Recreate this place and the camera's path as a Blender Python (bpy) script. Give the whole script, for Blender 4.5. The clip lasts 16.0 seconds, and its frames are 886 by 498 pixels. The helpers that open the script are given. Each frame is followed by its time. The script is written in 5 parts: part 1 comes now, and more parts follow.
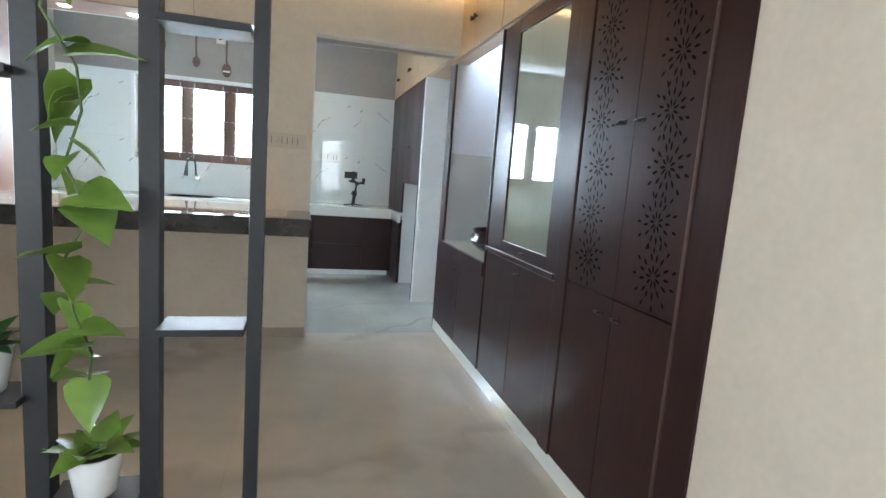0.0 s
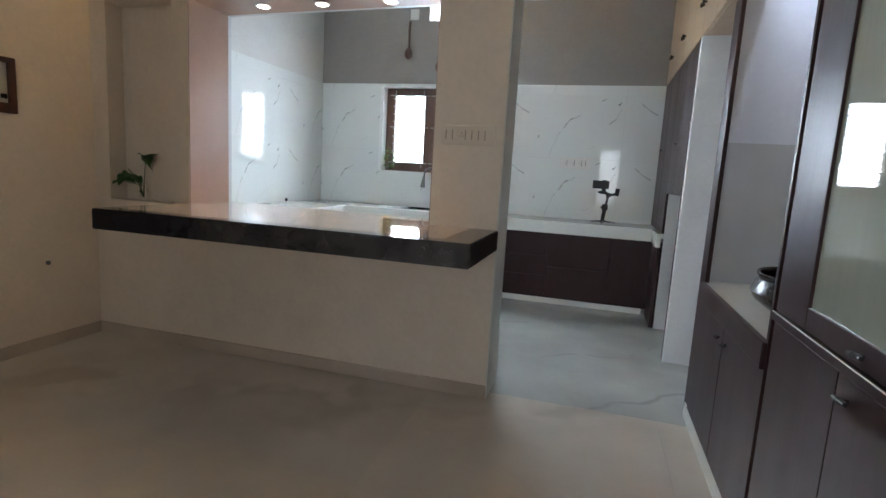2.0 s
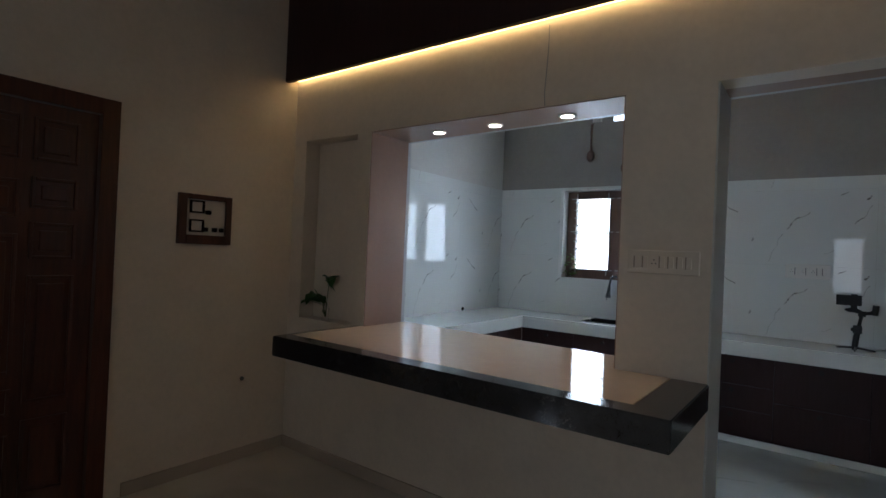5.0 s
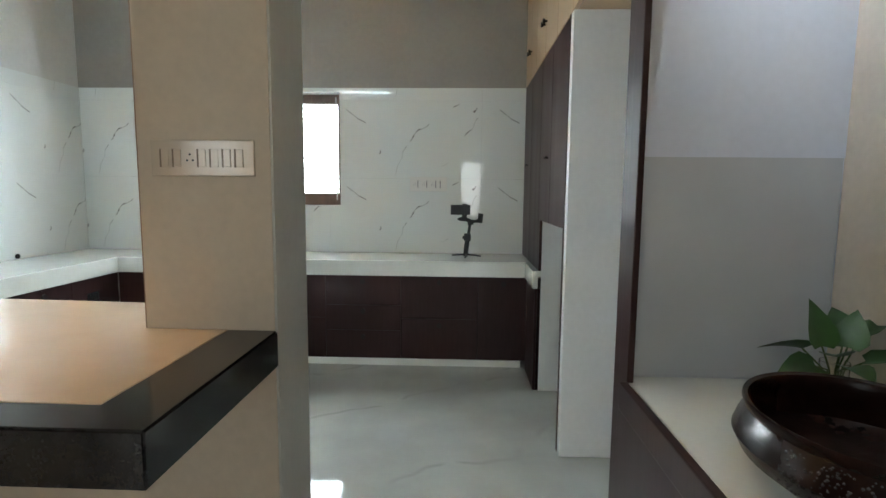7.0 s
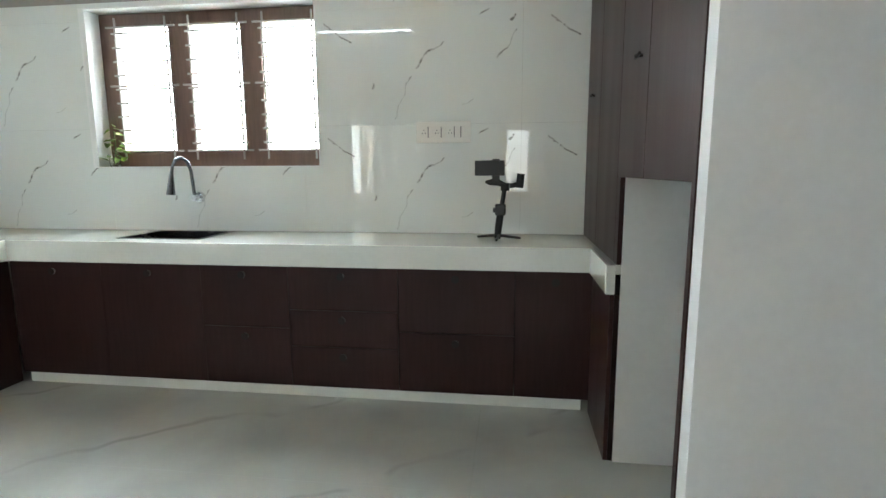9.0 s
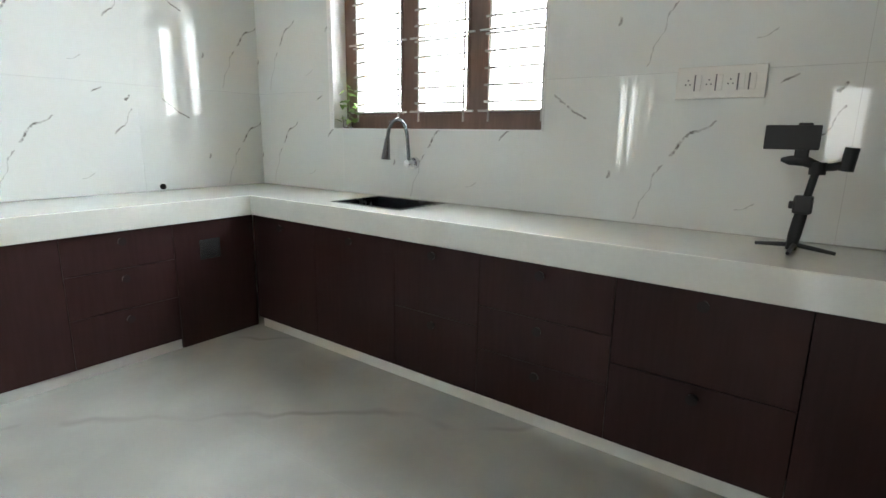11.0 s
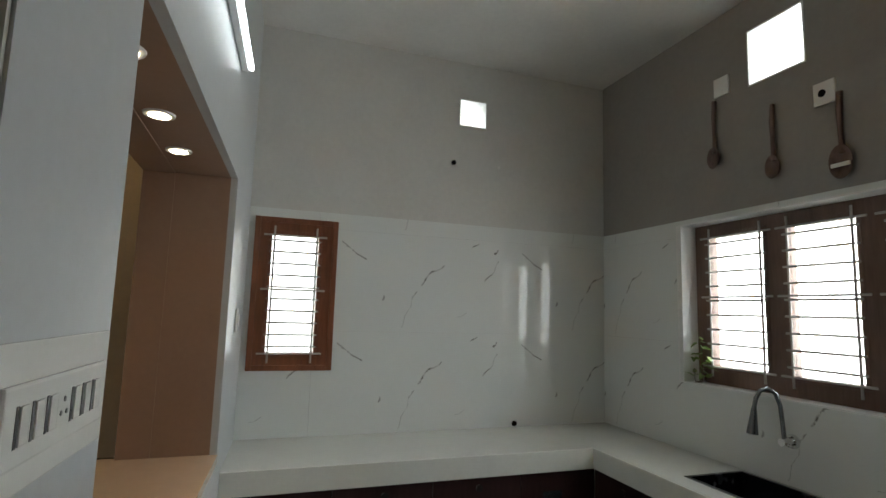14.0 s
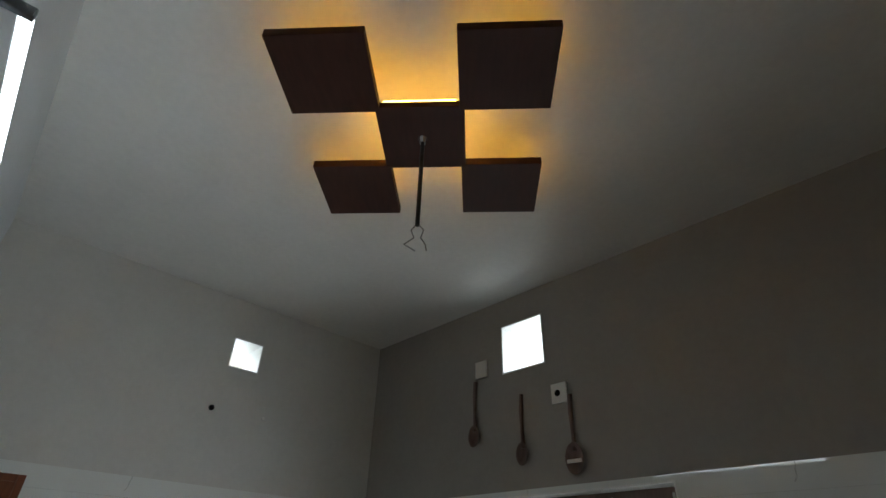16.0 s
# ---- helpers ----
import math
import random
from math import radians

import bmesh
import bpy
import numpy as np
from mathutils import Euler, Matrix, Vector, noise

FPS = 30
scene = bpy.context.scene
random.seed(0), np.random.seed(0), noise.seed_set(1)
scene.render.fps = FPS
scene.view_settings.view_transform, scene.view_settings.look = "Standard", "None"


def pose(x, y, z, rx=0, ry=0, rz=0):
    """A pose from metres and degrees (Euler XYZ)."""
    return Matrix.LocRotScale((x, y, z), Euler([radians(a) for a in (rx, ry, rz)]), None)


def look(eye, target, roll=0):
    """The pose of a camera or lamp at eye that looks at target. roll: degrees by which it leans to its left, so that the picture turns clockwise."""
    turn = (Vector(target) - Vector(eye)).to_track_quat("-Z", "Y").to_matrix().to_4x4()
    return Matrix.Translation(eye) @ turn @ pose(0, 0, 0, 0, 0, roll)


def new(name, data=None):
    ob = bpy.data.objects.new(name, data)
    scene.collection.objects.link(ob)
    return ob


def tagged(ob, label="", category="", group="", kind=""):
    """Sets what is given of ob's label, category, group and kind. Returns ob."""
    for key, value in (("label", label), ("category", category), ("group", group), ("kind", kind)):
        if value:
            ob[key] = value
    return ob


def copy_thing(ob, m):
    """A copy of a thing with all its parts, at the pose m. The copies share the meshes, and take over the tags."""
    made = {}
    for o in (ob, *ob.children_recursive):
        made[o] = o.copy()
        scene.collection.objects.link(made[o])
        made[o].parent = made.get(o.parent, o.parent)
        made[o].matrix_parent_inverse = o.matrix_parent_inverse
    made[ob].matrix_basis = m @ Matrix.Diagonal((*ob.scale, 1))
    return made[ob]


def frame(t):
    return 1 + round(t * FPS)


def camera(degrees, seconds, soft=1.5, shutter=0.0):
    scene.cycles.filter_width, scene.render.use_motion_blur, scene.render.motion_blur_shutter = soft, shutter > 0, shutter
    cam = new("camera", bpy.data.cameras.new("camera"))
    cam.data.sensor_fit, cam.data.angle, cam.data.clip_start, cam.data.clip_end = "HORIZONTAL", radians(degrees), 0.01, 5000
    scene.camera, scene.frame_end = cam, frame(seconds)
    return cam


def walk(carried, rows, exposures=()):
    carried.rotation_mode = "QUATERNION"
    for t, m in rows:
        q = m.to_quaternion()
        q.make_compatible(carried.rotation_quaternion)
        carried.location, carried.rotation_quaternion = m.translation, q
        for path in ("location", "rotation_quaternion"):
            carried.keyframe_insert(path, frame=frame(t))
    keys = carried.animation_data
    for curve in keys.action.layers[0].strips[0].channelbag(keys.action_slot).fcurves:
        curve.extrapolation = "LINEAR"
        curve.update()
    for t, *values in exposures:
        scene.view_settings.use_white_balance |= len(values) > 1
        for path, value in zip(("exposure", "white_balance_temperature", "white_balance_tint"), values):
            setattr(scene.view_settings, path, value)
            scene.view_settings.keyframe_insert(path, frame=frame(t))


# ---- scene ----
cam = camera(80.9, 16.0)
PATH = [
    (0, (1.027, 0.922, 1.245), (1.552, 2.833, 0.973), 4.4),
    (0.5, (1.327, 1.323, 1.202), (1.862, 3.224, 0.882), 3.9),
    (1, (1.51, 1.578, 1.198), (1.752, 3.539, 0.889), 3.7),
    (1.5, (1.587, 1.824, 1.19), (1.444, 3.795, 0.884), 4.1),
    (2, (1.551, 2.083, 1.215), (1.004, 3.985, 0.925), 3.3),
    (2.5, (1.541, 2.176, 1.232), (0.487, 3.857, 0.976), 2.4),
    (3, (1.535, 2.198, 1.264), (0.112, 3.588, 1.056), 1.7),
    (3.2, (1.492, 2.208, 1.301), (-0.004, 3.525, 1.133), 1.6),
    (5.3, (1.445, 2.444, 1.417), (0.422, 4.162, 1.448), 2.4),
    (5.5, (1.446, 2.449, 1.416), (0.576, 4.25, 1.414), 2.1),
    (6, (1.499, 2.603, 1.4), (0.972, 4.531, 1.319), 0.9),
    (6.5, (1.623, 2.96, 1.387), (1.326, 4.931, 1.228), 0.2),
    (7, (1.596, 3.337, 1.329), (1.523, 5.323, 1.11), 0.5),
    (7.5, (1.604, 3.737, 1.322), (1.62, 5.723, 1.084), 0.4),
    (8, (1.666, 4.121, 1.308), (1.565, 6.103, 1.066), 0.5),
    (8.2, (1.678, 4.25, 1.274), (1.53, 6.231, 1.038), 0.5),
    (10.3, (1.701, 5.214, 1.152), (1.124, 7.076, 0.706), 0.2),
    (10.5, (1.67, 5.262, 1.157), (0.98, 7.088, 0.723), 0.9),
    (11, (1.696, 5.389, 1.179), (0.54, 6.963, 0.749), 0.9),
    (11.5, (1.745, 5.422, 1.226), (0.181, 6.602, 0.825), 1.3),
    (12, (1.701, 5.371, 1.235), (-0.078, 6.208, 0.867), 2.0),
    (12.5, (1.749, 5.404, 1.258), (-0.131, 5.985, 0.903), 2.4),
    (13, (1.754, 5.41, 1.35), (-0.17, 5.86, 1.041), 1.8),
    (13.5, (1.706, 5.353, 1.46), (-0.23, 5.847, 1.361), 1.7),
    (14, (1.645, 5.299, 1.58), (-0.235, 5.941, 1.816), 1.7),
    (14.5, (1.694, 5.281, 1.688), (-0.012, 6.041, 2.402), 1.9),
    (15, (1.712, 5.272, 1.769), (0.265, 6.056, 2.906), 1.3),
    (15.5, (1.688, 5.274, 1.782), (0.392, 6.168, 3.015), 0.7),
    (16, (1.616, 5.278, 1.748), (0.394, 6.439, 2.826), 1.8),
]
EXPOSURES = [(0.0, 0.87, 5400, 4), (0.5, 1.45, 5500, 3), (1.0, 1.05, 5600, 3), (1.5, 0.55, 5500, 3), (2.0, 0.2, 5600, 9), (2.5, 0.0, 5600, 13), (3.0, 0.28, 5250, 15), (5.3, -1.25, 5300, 8), (6.0, -0.19, 5600, 5), (6.5, 0.01, 5900, 3), (7.0, 0.23, 6000, 3), (8.2, 0.42, 6050, 3), (10.5, 0.7, 6200, 6), (11.0, 0.3, 6200, 7), (12.0, 0.0, 6300, 8), (12.5, -0.05, 6500, 9), (13.0, -0.25, 6500, 9), (13.5, -0.95, 6600, 8), (14.0, -1.45, 6600, 7), (14.5, -1.4, 6600, 5), (15.0, -1.75, 6200, 4), (15.5, -1.6, 6150, 4), (16.0, -1.9, 6200, 7)]
walk(cam, [(t, look(eye, target, roll)) for t, eye, target, roll in PATH], EXPOSURES)

# ---- world, daylight and lamps ----
def link(nt, a, b):
    nt.links.new(a, b)


world = bpy.data.worlds.new("sky")
scene.world = world
world.use_nodes = True
wt = world.node_tree
sky = wt.nodes.new("ShaderNodeTexSky")
sky.sky_type = "NISHITA"
sky.sun_disc = False
sky.sun_elevation = radians(50)
sky.sun_rotation = radians(200)
link(wt, sky.outputs[0], wt.nodes["Background"].inputs[0])
wt.nodes["Background"].inputs[1].default_value = 0.15

sun = new("sun", bpy.data.lights.new("sun", "SUN"))
sun.data.energy, sun.data.angle, sun.data.color = 2.0, radians(8), (1, 0.96, 0.9)
sun.matrix_world = look((0, -20, 24), (0, 0, 0))


def area(name, eye, target, sx, sy, watts, color):
    lamp = new(name, bpy.data.lights.new(name, "AREA"))
    lamp.data.shape, lamp.data.size, lamp.data.size_y = "RECTANGLE", sx, sy
    lamp.data.energy, lamp.data.color = watts, color
    lamp.matrix_world = look(eye, target)
    return lamp


COOL = (0.92, 0.97, 1.0)
area("window_daylight", (-0.16, 8.05, 1.68), (-0.16, 6.0, 1.5), 1.7, 1.15, 178, COOL)
area("side_window_daylight", (-2.05, 5.48, 1.66), (0, 5.48, 1.5), 0.6, 1.05, 22, COOL)
area("vent_daylight", (-0.23, 8.05, 3.35), (-0.23, 6, 3.35), 1.5, 1.1, 78, COOL)
area("side_vent_daylight", (-2.05, 6.63, 3.35), (0, 6.63, 3.35), 1.2, 1.1, 58, COOL)
# fill lamp at an unseen, added side opening, to brighten the dining area
area("added_living_fill", (-2.0, -1.1, 1.5), (2, -1.1, 1.3), 2.2, 1.6, 95, (1.0, 0.98, 0.95))
area("balcony_daylight", (1.82, -2.9, 1.4), (1.82, 2, 1.3), 0.7, 1.7, 22, (1.0, 0.98, 0.95))

# ---- materials ----
def mat(name, color, rough=0.5, metal=0.0, grain=0.0, scale=8.0, bump=0.0, spec=0.5, coat=0.0, stretch=(1, 1, 1), tone=None, detail=4.0):
    """Principled material: two-scale colour variation round a base colour, fine relief."""
    m = bpy.data.materials.new(name)
    m.use_nodes = True
    nt = m.node_tree
    b = nt.nodes["Principled BSDF"]
    b.inputs["Roughness"].default_value = rough
    b.inputs["Metallic"].default_value = metal
    b.inputs["Specular IOR Level"].default_value = spec
    b.inputs["Coat Weight"].default_value = coat
    b.inputs["Base Color"].default_value = (*color, 1)
    if grain:
        tc = nt.nodes.new("ShaderNodeTexCoord")
        mp = nt.nodes.new("ShaderNodeMapping")
        mp.inputs["Scale"].default_value = stretch
        link(nt, tc.outputs["Object"], mp.inputs[0])
        n1 = nt.nodes.new("ShaderNodeTexNoise")
        n1.inputs["Scale"].default_value, n1.inputs["Detail"].default_value = scale, detail
        n2 = nt.nodes.new("ShaderNodeTexNoise")
        n2.inputs["Scale"].default_value, n2.inputs["Detail"].default_value = scale * 0.13, 2.0
        link(nt, mp.outputs[0], n1.inputs[0])
        link(nt, mp.outputs[0], n2.inputs[0])
        add = nt.nodes.new("ShaderNodeMath")
        link(nt, n1.outputs[0], add.inputs[0])
        link(nt, n2.outputs[0], add.inputs[1])
        ramp = nt.nodes.new("ShaderNodeMapRange")
        ramp.inputs["From Min"].default_value, ramp.inputs["From Max"].default_value = 0.7, 1.3
        link(nt, add.outputs[0], ramp.inputs[0])
        mix = nt.nodes.new("ShaderNodeMix")
        mix.data_type = "RGBA"
        dark = tone or tuple(c * (1 - grain) for c in color)
        mix.inputs["A"].default_value = (*dark, 1)
        mix.inputs["B"].default_value = (*(min(1, c * (1 + grain * 0.5)) for c in color), 1)
        link(nt, ramp.outputs[0], mix.inputs["Factor"])
        link(nt, mix.outputs["Result"], b.inputs["Base Color"])
        rr = nt.nodes.new("ShaderNodeMapRange")
        rr.inputs["To Min"].default_value, rr.inputs["To Max"].default_value = max(0.02, rough * 0.8), min(1, rough * 1.25)
        link(nt, n2.outputs[0], rr.inputs[0])
        link(nt, rr.outputs[0], b.inputs["Roughness"])
        if bump:
            bp = nt.nodes.new("ShaderNodeBump")
            bp.inputs["Strength"].default_value, bp.inputs["Distance"].default_value = bump, 0.002
            link(nt, n1.outputs[0], bp.inputs["Height"])
            link(nt, bp.outputs[0], b.inputs["Normal"])
    return m


def marble(name, base, vein, rough, width, angle, freq, wobble, cover, soft, cloud=0.06, coord="Object", shift=False, swirl=5.0):
    """Polished stone: broken diagonal veins over a softly clouded ground."""
    m = bpy.data.materials.new(name)
    m.use_nodes = True
    nt = m.node_tree
    b = nt.nodes["Principled BSDF"]
    b.inputs["Roughness"].default_value = rough
    tc = nt.nodes.new("ShaderNodeTexCoord")
    rot = nt.nodes.new("ShaderNodeVectorRotate")
    rot.rotation_type = "Z_AXIS"
    rot.inputs["Angle"].default_value = radians(angle)
    source = nt.nodes.new("ShaderNodeNewGeometry").outputs["Position"] if coord == "world" else tc.outputs[coord]
    if shift:
        info = nt.nodes.new("ShaderNodeObjectInfo")
        big = nt.nodes.new("ShaderNodeVectorMath")
        big.operation = "MULTIPLY_ADD"
        link(nt, info.outputs["Random"], big.inputs[0])
        big.inputs[1].default_value = (31, 17, 5)
        link(nt, tc.outputs[coord], big.inputs[2])
        source = big.outputs[0]
    link(nt, source, rot.inputs["Vector"])
    warp = nt.nodes.new("ShaderNodeTexNoise")
    warp.inputs["Scale"].default_value, warp.inputs["Detail"].default_value = 2.3 if coord == "Object" else 1.1, swirl
    link(nt, rot.outputs[0], warp.inputs[0])
    sep = nt.nodes.new("ShaderNodeSeparateXYZ")
    link(nt, rot.outputs[0], sep.inputs[0])

    def math_node(op, a, c=None):
        n = nt.nodes.new("ShaderNodeMath")
        n.operation = op
        for i, v in enumerate((a, c)):
            if v is None:
                continue
            if isinstance(v, (int, float)):
                n.inputs[i].default_value = v
            else:
                link(nt, v, n.inputs[i])
        return n.outputs[0]

    w = math_node("MULTIPLY", math_node("SUBTRACT", warp.outputs[0], 0.5), wobble)
    line = math_node("MULTIPLY", math_node("ADD", sep.outputs[0], w), freq)
    dist = math_node("ABSOLUTE", math_node("SUBTRACT", math_node("FRACT", line), 0.5))
    mask_noise = nt.nodes.new("ShaderNodeTexNoise")
    mask_noise.inputs["Scale"].default_value, mask_noise.inputs["Detail"].default_value = 3.1, 1.5
    link(nt, rot.outputs[0], mask_noise.inputs[0])
    lw = nt.nodes.new("ShaderNodeMapRange")
    lw.inputs["From Min"].default_value, lw.inputs["From Max"].default_value = width * freq, width * freq * soft
    lw.inputs["To Min"].default_value, lw.inputs["To Max"].default_value = 1.0, 0.0
    link(nt, dist, lw.inputs[0])
    mk = nt.nodes.new("ShaderNodeMapRange")
    mk.inputs["From Min"].default_value, mk.inputs["From Max"].default_value = cover, cover + 0.08
    link(nt, mask_noise.outputs[0], mk.inputs[0])
    fac = math_node("MULTIPLY", lw.outputs[0], mk.outputs[0])
    cl = nt.nodes.new("ShaderNodeTexNoise")
    cl.inputs["Scale"].default_value, cl.inputs["Detail"].default_value = 1.4, 6.0
    link(nt, source, cl.inputs[0])
    ground = nt.nodes.new("ShaderNodeMix")
    ground.data_type = "RGBA"
    ground.inputs["A"].default_value = (*(c * (1 - cloud * 2) for c in base), 1)
    ground.inputs["B"].default_value = (*(min(1, c * (1 + cloud)) for c in base), 1)
    cr = nt.nodes.new("ShaderNodeMapRange")
    cr.inputs["From Min"].default_value, cr.inputs["From Max"].default_value = 0.35, 0.65
    link(nt, cl.outputs[0], cr.inputs[0])
    link(nt, cr.outputs[0], ground.inputs["Factor"])
    mix = nt.nodes.new("ShaderNodeMix")
    mix.data_type = "RGBA"
    mix.inputs["B"].default_value = (*vein, 1)
    link(nt, fac, mix.inputs["Factor"])
    link(nt, ground.outputs["Result"], mix.inputs["A"])
    link(nt, mix.outputs["Result"], b.inputs["Base Color"])
    rr = nt.nodes.new("ShaderNodeMapRange")
    rr.inputs["To Min"].default_value, rr.inputs["To Max"].default_value = rough * 0.7, rough * 1.4
    link(nt, cl.outputs[0], rr.inputs[0])
    link(nt, rr.outputs[0], b.inputs["Roughness"])
    return m


PRINT = ((0.15, 0.555, 0.20, 0.52, 0.0035), (0.22, 0.51, 0.30, 0.455, 0.0045), (0.55, 0.03, 0.60, 0.17, 0.002), (0.60, 0.17, 0.64, 0.27, 0.0025),
         (0.68, 0.30, 0.70, 0.345, 0.005), (0.70, 0.345, 0.755, 0.40, 0.003), (0.755, 0.40, 0.83, 0.435, 0.004), (1.13, 0.355, 1.19, 0.42, 0.0035),
         (1.19, 0.42, 1.235, 0.49, 0.0025), (1.03, 0.58, 1.08, 0.605, 0.0035), (1.20, 0.545, 1.215, 0.57, 0.005), (0.42, 0.20, 0.425, 0.225, 0.005), (0.93, 0.10, 1.0, 0.14, 0.0018))


def printed_tile(name, base, vein, rough):
    """Glossy tile with one print of broken diagonal veins, laid out in the tile's own coordinates."""
    m = bpy.data.materials.new(name)
    m.use_nodes = True
    nt = m.node_tree
    b = nt.nodes["Principled BSDF"]
    tc = nt.nodes.new("ShaderNodeTexCoord")
    flat = nt.nodes.new("ShaderNodeVectorMath")
    flat.operation = "MULTIPLY"
    flat.inputs[1].default_value = (1, 1, 0)
    link(nt, tc.outputs["Object"], flat.inputs[0])
    wob = nt.nodes.new("ShaderNodeTexNoise")
    wob.inputs["Scale"].default_value, wob.inputs["Detail"].default_value = 16.0, 4.0
    link(nt, flat.outputs[0], wob.inputs[0])

    def vec(op, a, c):
        n = nt.nodes.new("ShaderNodeVectorMath")
        n.operation = op
        for i, v in enumerate((a, c)):
            if v is None:
                continue
            if isinstance(v, tuple):
                n.inputs[i].default_value = v
            else:
                link(nt, v, n.inputs[i])
        return n

    def num(op, a, c=None, clamp=False):
        n = nt.nodes.new("ShaderNodeMath")
        n.operation = op
        n.use_clamp = clamp
        for i, v in enumerate((a, c)):
            if v is None:
                continue
            if isinstance(v, (int, float)):
                n.inputs[i].default_value = v
            else:
                link(nt, v, n.inputs[i])
        return n.outputs[0]

    off = vec("SCALE", vec("SUBTRACT", wob.outputs["Color"], (0.5, 0.5, 0.5)).outputs[0], None)
    off.inputs["Scale"].default_value = 0.05
    off2 = vec("MULTIPLY", off.outputs[0], (1, 1, 0))
    p = vec("ADD", flat.outputs[0], off2.outputs[0]).outputs[0]
    fine = nt.nodes.new("ShaderNodeTexNoise")
    fine.inputs["Scale"].default_value = 45.0
    link(nt, flat.outputs[0], fine.inputs[0])
    total = None
    for x0, y0, x1, y1, w in PRINT:
        ba = (x1 - x0, y1 - y0, 0.0)
        pa = vec("SUBTRACT", p, (x0, y0, 0.0)).outputs[0]
        h = num("DIVIDE", vec("DOT_PRODUCT", pa, ba).outputs["Value"], ba[0] ** 2 + ba[1] ** 2, True)
        sc = vec("SCALE", ba, None)
        link(nt, h, sc.inputs["Scale"])
        d = vec("LENGTH", vec("SUBTRACT", pa, sc.outputs[0]).outputs[0], None).outputs["Value"]
        k = num("SUBTRACT", 1.6, num("DIVIDE", d, w), True)
        k = num("MULTIPLY", k, min(1.0, w / 0.0042))
        total = k if total is None else num("MAXIMUM", total, k)
    strength = nt.nodes.new("ShaderNodeMapRange")
    strength.inputs["From Min"].default_value, strength.inputs["From Max"].default_value = 0.36, 0.6
    link(nt, fine.outputs[0], strength.inputs[0])
    fac = num("MULTIPLY", total, num("ADD", num("MULTIPLY", strength.outputs[0], 0.7), 0.2))
    cl = nt.nodes.new("ShaderNodeTexNoise")
    cl.inputs["Scale"].default_value, cl.inputs["Detail"].default_value = 1.8, 5.0
    link(nt, flat.outputs[0], cl.inputs[0])
    ground = nt.nodes.new("ShaderNodeMix")
    ground.data_type = "RGBA"
    ground.inputs["A"].default_value = (*(c * 0.96 for c in base), 1)
    ground.inputs["B"].default_value = (*(min(1, c * 1.03) for c in base), 1)
    link(nt, cl.outputs[0], ground.inputs["Factor"])
    mix = nt.nodes.new("ShaderNodeMix")
    mix.data_type = "RGBA"
    mix.inputs["B"].default_value = (*vein, 1)
    link(nt, ground.outputs["Result"], mix.inputs["A"])
    link(nt, fac, mix.inputs["Factor"])
    link(nt, mix.outputs["Result"], b.inputs["Base Color"])
    rr = nt.nodes.new("ShaderNodeMapRange")
    rr.inputs["To Min"].default_value, rr.inputs["To Max"].default_value = rough * 0.7, rough * 1.5
    link(nt, cl.outputs[0], rr.inputs[0])
    link(nt, rr.outputs[0], b.inputs["Roughness"])
    return m


def glow(name, color, strength):
    m = bpy.data.materials.new(name)
    m.use_nodes = True
    b = m.node_tree.nodes["Principled BSDF"]
    b.inputs["Base Color"].default_value = (*color, 1)
    b.inputs["Emission Color"].default_value = (*color, 1)
    b.inputs["Emission Strength"].default_value = strength
    return m


def clear(name, color=(1, 1, 1), rough=0.0):
    m = bpy.data.materials.new(name)
    m.use_nodes = True
    b = m.node_tree.nodes["Principled BSDF"]
    b.inputs["Base Color"].default_value = (*color, 1)
    b.inputs["Transmission Weight"].default_value = 1.0
    b.inputs["Roughness"].default_value = rough
    b.inputs["IOR"].default_value = 1.45
    return m


M_CREAM = mat("cream_paint", (0.70, 0.617, 0.51), 0.45, grain=0.06, scale=40, bump=0.15)
# peach made darker and browner: the opening's warm, dim light is in the colour
M_PEACH_SHADE = mat("peach_with_warm_shade", (0.30, 0.19, 0.13), 0.4, grain=0.06, scale=40, bump=0.12)
M_WHITE = mat("white_paint", (0.80, 0.81, 0.80), 0.35, grain=0.04, scale=35, bump=0.1)
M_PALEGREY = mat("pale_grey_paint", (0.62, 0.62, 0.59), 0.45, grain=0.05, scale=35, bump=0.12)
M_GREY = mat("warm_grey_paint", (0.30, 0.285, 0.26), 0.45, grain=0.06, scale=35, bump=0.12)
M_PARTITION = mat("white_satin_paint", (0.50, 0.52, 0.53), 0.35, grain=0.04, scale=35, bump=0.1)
M_CEIL = mat("ceiling_paint", (0.74, 0.73, 0.70), 0.6, grain=0.05, scale=30, bump=0.15)
M_TILE = printed_tile("marble_wall_tile", (0.76, 0.79, 0.77), (0.11, 0.105, 0.09), 0.006)
M_PLAINTILE = marble("grey_splash_tile", (0.60, 0.62, 0.65), (0.5, 0.52, 0.55), 0.12, 0.01, 60, 1.2, 0.4, 0.6, 3, 0.06)
M_NICHE = mat("bluish_white_paint", (0.72, 0.75, 0.84), 0.35, grain=0.04, scale=35, bump=0.1)
M_FLOOR_K = marble("white_marble_floor", (0.415, 0.43, 0.405), (0.34, 0.35, 0.33), 0.055, 0.0035, 52, 1.25, 0.85, 0.40, 8.0, 0.09, "world", False, 3.0)
M_FLOOR_D = marble("beige_marble_floor", (0.57, 0.525, 0.455), (0.475, 0.43, 0.365), 0.05, 0.03, 75, 0.6, 1.7, 0.42, 6.0, 0.07, "world", False, 3.0)
M_SKIRT = marble("beige_skirting", (0.49, 0.415, 0.335), (0.4, 0.33, 0.26), 0.15, 0.02, 80, 0.9, 1.0, 0.5, 3.0, 0.08)
